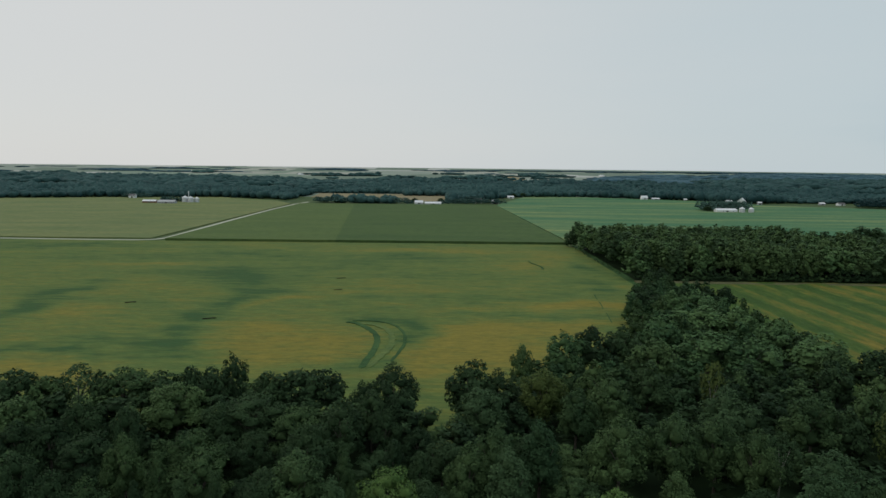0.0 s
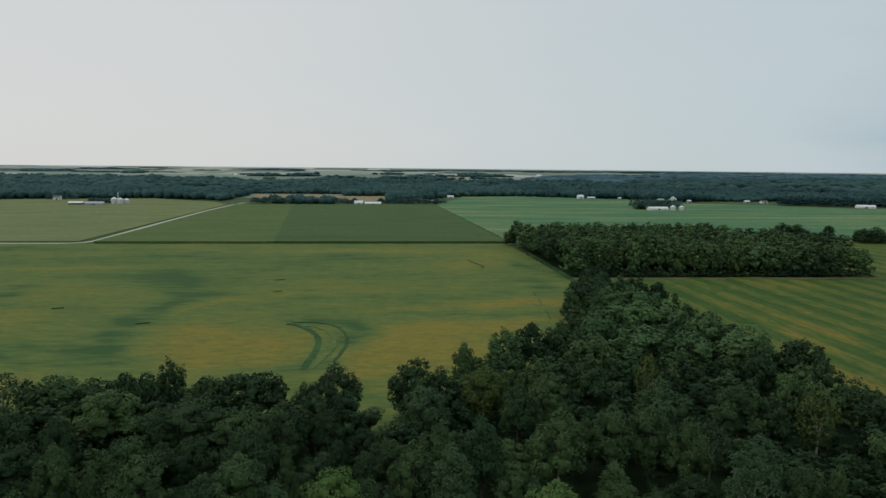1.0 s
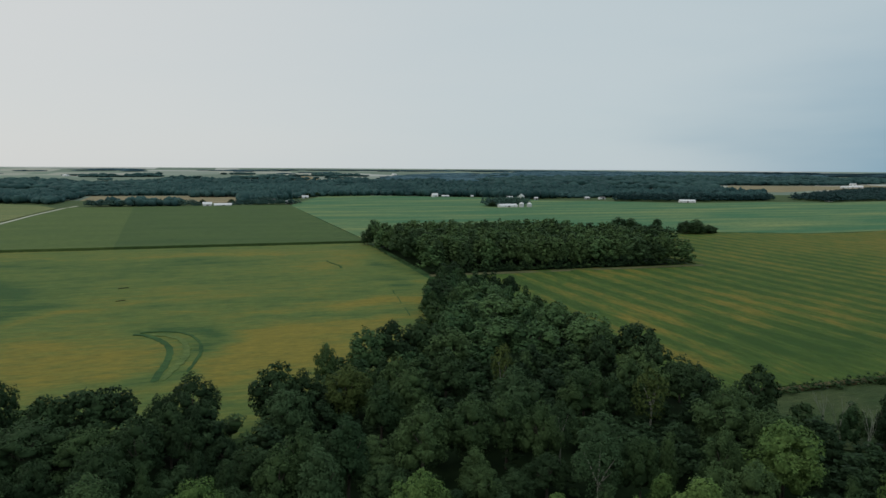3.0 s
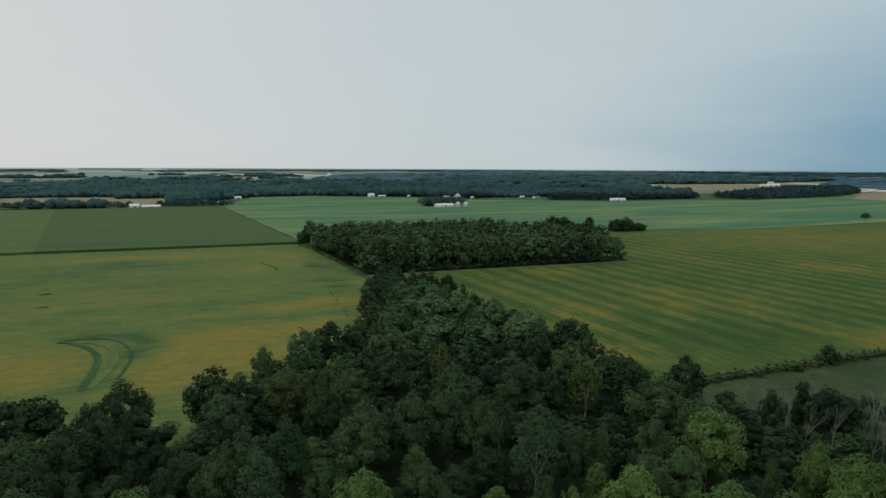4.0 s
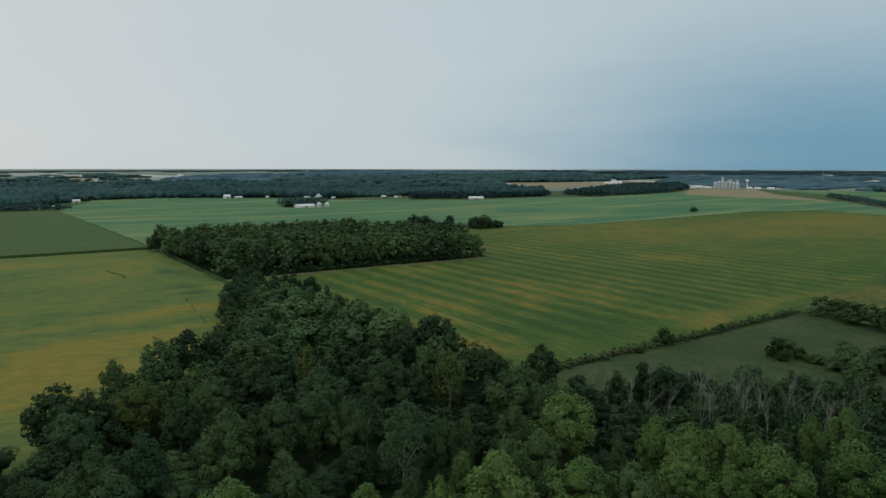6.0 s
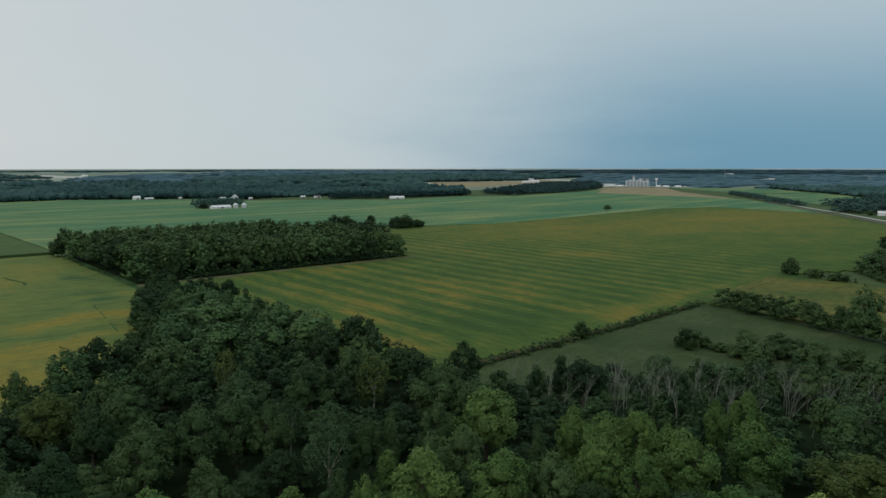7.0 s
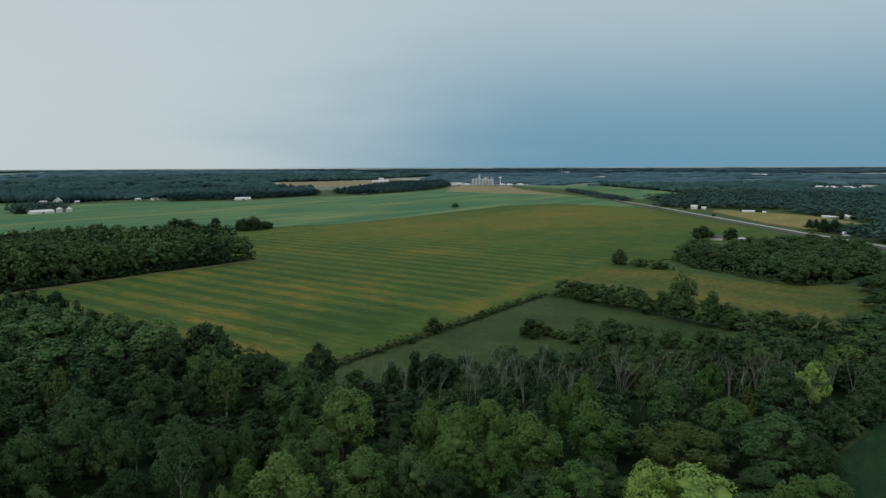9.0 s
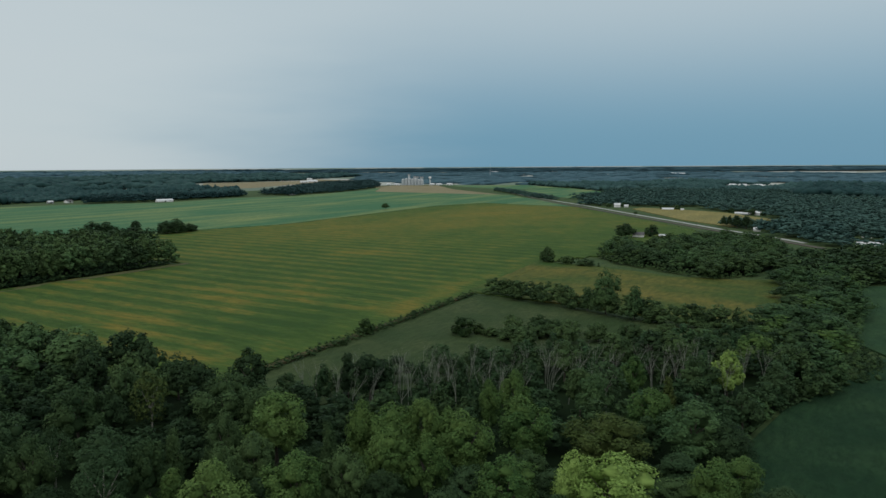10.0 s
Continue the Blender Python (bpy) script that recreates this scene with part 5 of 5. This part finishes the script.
barn("house", 747, 1280, 14, 8, 3.5, 5.5, 10, "white", "roof_dark", "white house in a pasture", "house")
barn("house", 1049, 303, 9, 6, 4, 6.2, 110, "white", "roof", "white two-storey house near the highway", "house")
barn("house", 1053, 290, 6, 5, 2.6, 4, 110, "white", "roof", "small white house near the highway", "house")
barn("barn", 1014, 218, 16, 7, 2, 3.2, 105, "white", "roof", "long low white shed behind the golden field", "shed")
barn("barn", 1011, 197, 4, 4, 1.8, 2.8, 105, "white", "roof", "tiny white shed behind the golden field", "shed")
barn("barn", 974, 117, 9, 5, 1.6, 2.6, 100, "white", "roof", "low white shed by the golden field", "shed")
barn("barn", 966, 106, 11, 5, 1.6, 2.6, 98, "grey_wall", "roof", "low pale shed by the golden field", "shed")
barn("house", 962, 92, 8, 6, 3.2, 5.2, 75, "white", "roof", "white house among trees by the golden field", "house")
barn("house", 622, 156, 10, 7, 3, 5, 100, "white", "roof_dark", "white farmhouse between two round trees", "house")
barn("barn", 634, 137, 6, 4, 1.8, 2.8, 100, "grey_wall", "roof", "low pale shed at the edge of a wood", "shed")
barn("house", 735, 68, 6.5, 5, 2, 3.6, 95, "white", "roof", "white house beside the highway behind dark trees", "house")
barn("barn", 634, -20, 7, 5, 2.2, 4, 60, "white", "roof", "white house in the woods", "house")
barn("house", 646, -30, 11, 5, 1.8, 3, 80, "white", "roof", "long low white building in the woods", "building")
barn("house", 716, -26, 9, 7, 3, 4.6, 80, "white", "roof", "small white house in the woods", "house")
for k, (x, y, size) in enumerate(((2125, 285, 17), (2130, 258, 20), (2134, 218, 22), (2028, 191, 12), (2068, 155, 9))):
    barn("warehouse", x, y, size, 20, 4.5 - 0.2 * k, 7.5 - 0.4 * k, 82 + 4 * k, "white", "roof", "long low white warehouse among far woods", "warehouse", 2, 3)
for x, y, h, rad in ((770, 105, 12, 3.4), (764, 98, 13, 3.6), (757, 90, 14, 6), (750, 80, 14.5, 7), (742, 74, 10, 4)):
    tree(x, y, h, rad, "dark", 5, float(rng.uniform(0, 360)), "dark trees by the highway")
tree(908, 236, 4, 2.6, "mid", 2, 10, "trees among the fields")
for x, y, h, rad in ((1062, 296, 9, 5), (1040, 314, 8, 5), (1022, 206, 9, 5), (1026, 228, 8, 5), (980, 126, 9, 5), (956, 98, 9, 5), (972, 100, 10, 5), (955, 84, 8, 5)):
    tree(x, y, h, rad, "mid", int(rng.integers(4)), 47 * h, "trees by the highway houses", -2.0)
for k, (x, y) in enumerate(((2090, 1860), (2140, 1900), (2010, 1830), (2420, 2170))):
    px, py, pz, s = lie(x, y)
    b = barn("warehouse", px, py, 42 - 6 * k, 18, 6, 8.5, -40, "white", "roof", "white farm building in a tan field", "warehouse", 2, 4)
    b.matrix_basis = pose(px, py, pz, 0, 0, -40) @ Matrix.Scale(s, 4)


def mill():
    """The grain mill on the skyline: rows of silos, a headhouse, towers and sheds."""
    cx, cy = 1917, 1249
    ux, uy = 0.316, -0.949
    def spot(a, b):
        return cx + ux * a - uy * b * 0.6, cy + uy * a + ux * b * 0.6
    for k in range(7):
        x, y = spot(-42 + 11 * k, 0)
        root = new("silo")
        h = (19, 21, 22, 20, 21, 18, 16)[k]
        bm = bmesh.new()
        drum(bm, 5.2, 5.2, 0, h, 18)
        part("wall", bm, M["concrete"], root)
        bm = bmesh.new()
        drum(bm, 5.4, 1.0, h, h + 2.0, 18)
        part("roof", bm, M["roof"], root)
        root.matrix_basis = pose(x, y, 0)
        tagged(root, "tall pale concrete grain silo at the mill", "silo", "mill silos")
    for a, w, h in ((-24, 5, 33), (0, 11, 25), (20, 7, 24)):
        x, y = spot(a, 16)
        root = new("elevator_tower")
        part("shaft", boxed(-w / 2, w / 2, -w / 2, w / 2, 0, h), M["concrete"], root)
        part("headhouse", boxed(-w * 0.62, w * 0.62, -w * 0.62, w * 0.62, h, h + 4), M["grey_wall"], root)
        root.matrix_basis = pose(x, y, 0, 0, 0, -18)
        tagged(root, "tall pale elevator tower of the grain mill", "tower", "mill towers")
    for a, b, l, h in ((-62, -10, 18, 3), (-90, -14, 12, 3), (60, -8, 14, 3.5), (82, 0, 18, 3), (118, 4, 18, 3.5)):
        x, y = spot(a, b)
        barn("mill_shed", x, y, l, 16, h, h + 3, -70, "white", "roof", "white metal shed beside the grain mill", "shed", 2, 2)
    x, y = spot(48, 20)
    root = new("water_tower")
    bm = bmesh.new()
    drum(bm, 1.6, 1.2, 0, 23, 12)
    part("stem", bm, M["white"], root)
    bm = bmesh.new()
    bmesh.ops.create_uvsphere(bm, u_segments=16, v_segments=10, radius=5.0)
    bmesh.ops.scale(bm, verts=bm.verts, vec=(1, 1, 0.75))
    bmesh.ops.translate(bm, verts=bm.verts, vec=(0, 0, 25))
    part("tank", bm, M["white"], root)
    root.matrix_basis = pose(x, y, 0)
    tagged(root, "white water tower beside the grain mill", "water tower")


mill()


def mast(x, y, height):
    """A slender lattice mast: three legs drawn together, with rings of bracing."""
    root = new("radio_mast")
    px, py, pz, s = lie(x, y)
    for k in range(3):
        a = 2.094 * k
        vs, ts = [], []
        limb(vs, ts, (1.6 * math.cos(a), 1.6 * math.sin(a), 0), (0.5 * math.cos(a), 0.5 * math.sin(a), height), 0.3, 0.2, 5)
        leg = new("leg", np_mesh("leg", np.concatenate(vs), np.concatenate(ts), [M["steel"]]))
        leg.parent = root
    for k in range(6):
        bm = bmesh.new()
        w = 1.6 - 1.1 * k / 6
        drum(bm, w, w, height * (k + 0.5) / 6, height * (k + 0.5) / 6 + 0.4, 3)
        part("brace", bm, M["steel"], root)
    root.matrix_basis = pose(px, py, pz) @ Matrix.Scale(s, 4)
    return tagged(root, "slender grey lattice radio mast among far woods", "mast")


mast(3540, 1790, 70)

# ---- small things of the fields ----
for k, (x, y, l) in enumerate(((1900, 2900, 60), (3300, 3300, 80), (2500, 3900, 60), (5200, 2600, 120), (4300, 900, 90), (1200, 5200, 60), (-900, 4300, 50), (600, 5200, 70), (-1900, 5200, 50), (5200, -300, 160))):
    px, py, pz, s = lie(x, y)
    w = barn("warehouse", px, py, l, 22, 7, 10, 20 * k, "white", "roof", "far white building on the plain", "warehouse", 1, 2)
    w.matrix_basis = pose(px, py, pz, 0, 0, 20 * k) @ Matrix.Scale(s, 4)
ribbon("wheel_track", [(-40, 280), (-35, 276.5), (-29, 267), (-24.5, 252), (-24.5, 232), (-26.5, 214)], 2.4, 0.9, M["swale"], "dark green curved waterway in the bean field", "track", 0.5, rough=0.12)
ribbon("wheel_track", [(-38, 282), (-28, 281.5), (-20, 275), (-15, 261), (-14, 244), (-17, 222)], 1.2, 0.9, M["swale"], "dark green curved wheel track in the bean field", "track", 0.5, rough=0.2)
ribbon("grass_waterway", [(-34, 277.5), (-27, 273.5), (-21.5, 265), (-18.8, 252), (-19, 240), (-21, 229), (-24, 215)], 2.5, 0.95, M["grass_pale"], "curved pale green grass strip in the bean field", "grass strip", 0.5, rough=0.2)
for x, y, l, w in ((-147, 315, 4.5, 0.8), (-99, 283, 5, 0.9), (-55, 353, 4, 0.7), (-59, 390, 5, 0.7)):
    ribbon("bare_patch", [(x - l / 2, y - 1.0), (x - l / 5, y - 0.4), (x + l / 5, y + 0.9), (x + l / 2, y + 0.6)], w, 1.02, M["soil"], "small bare dark patch in the bean field", "bare patch", 0.5, rough=0.35)
ribbon("wheel_track", [(60, 470), (61, 460), (65, 444), (64, 432)], 1.3, 1.0, M["swale"], "short dark wheel track in the bean field", "track", 0.5, rough=0.3)
for line in ([(79, 347), (78, 341), (77.4, 334)], [(77, 329), (76.2, 320), (74.8, 311)], [(74.2, 302), (73.4, 293), (72.2, 283)]):
    ribbon("wheel_track", line, 0.5, 0.9, M["swale"], "short dark wheel track in the bean field", "track", 0.5, rough=0.3)
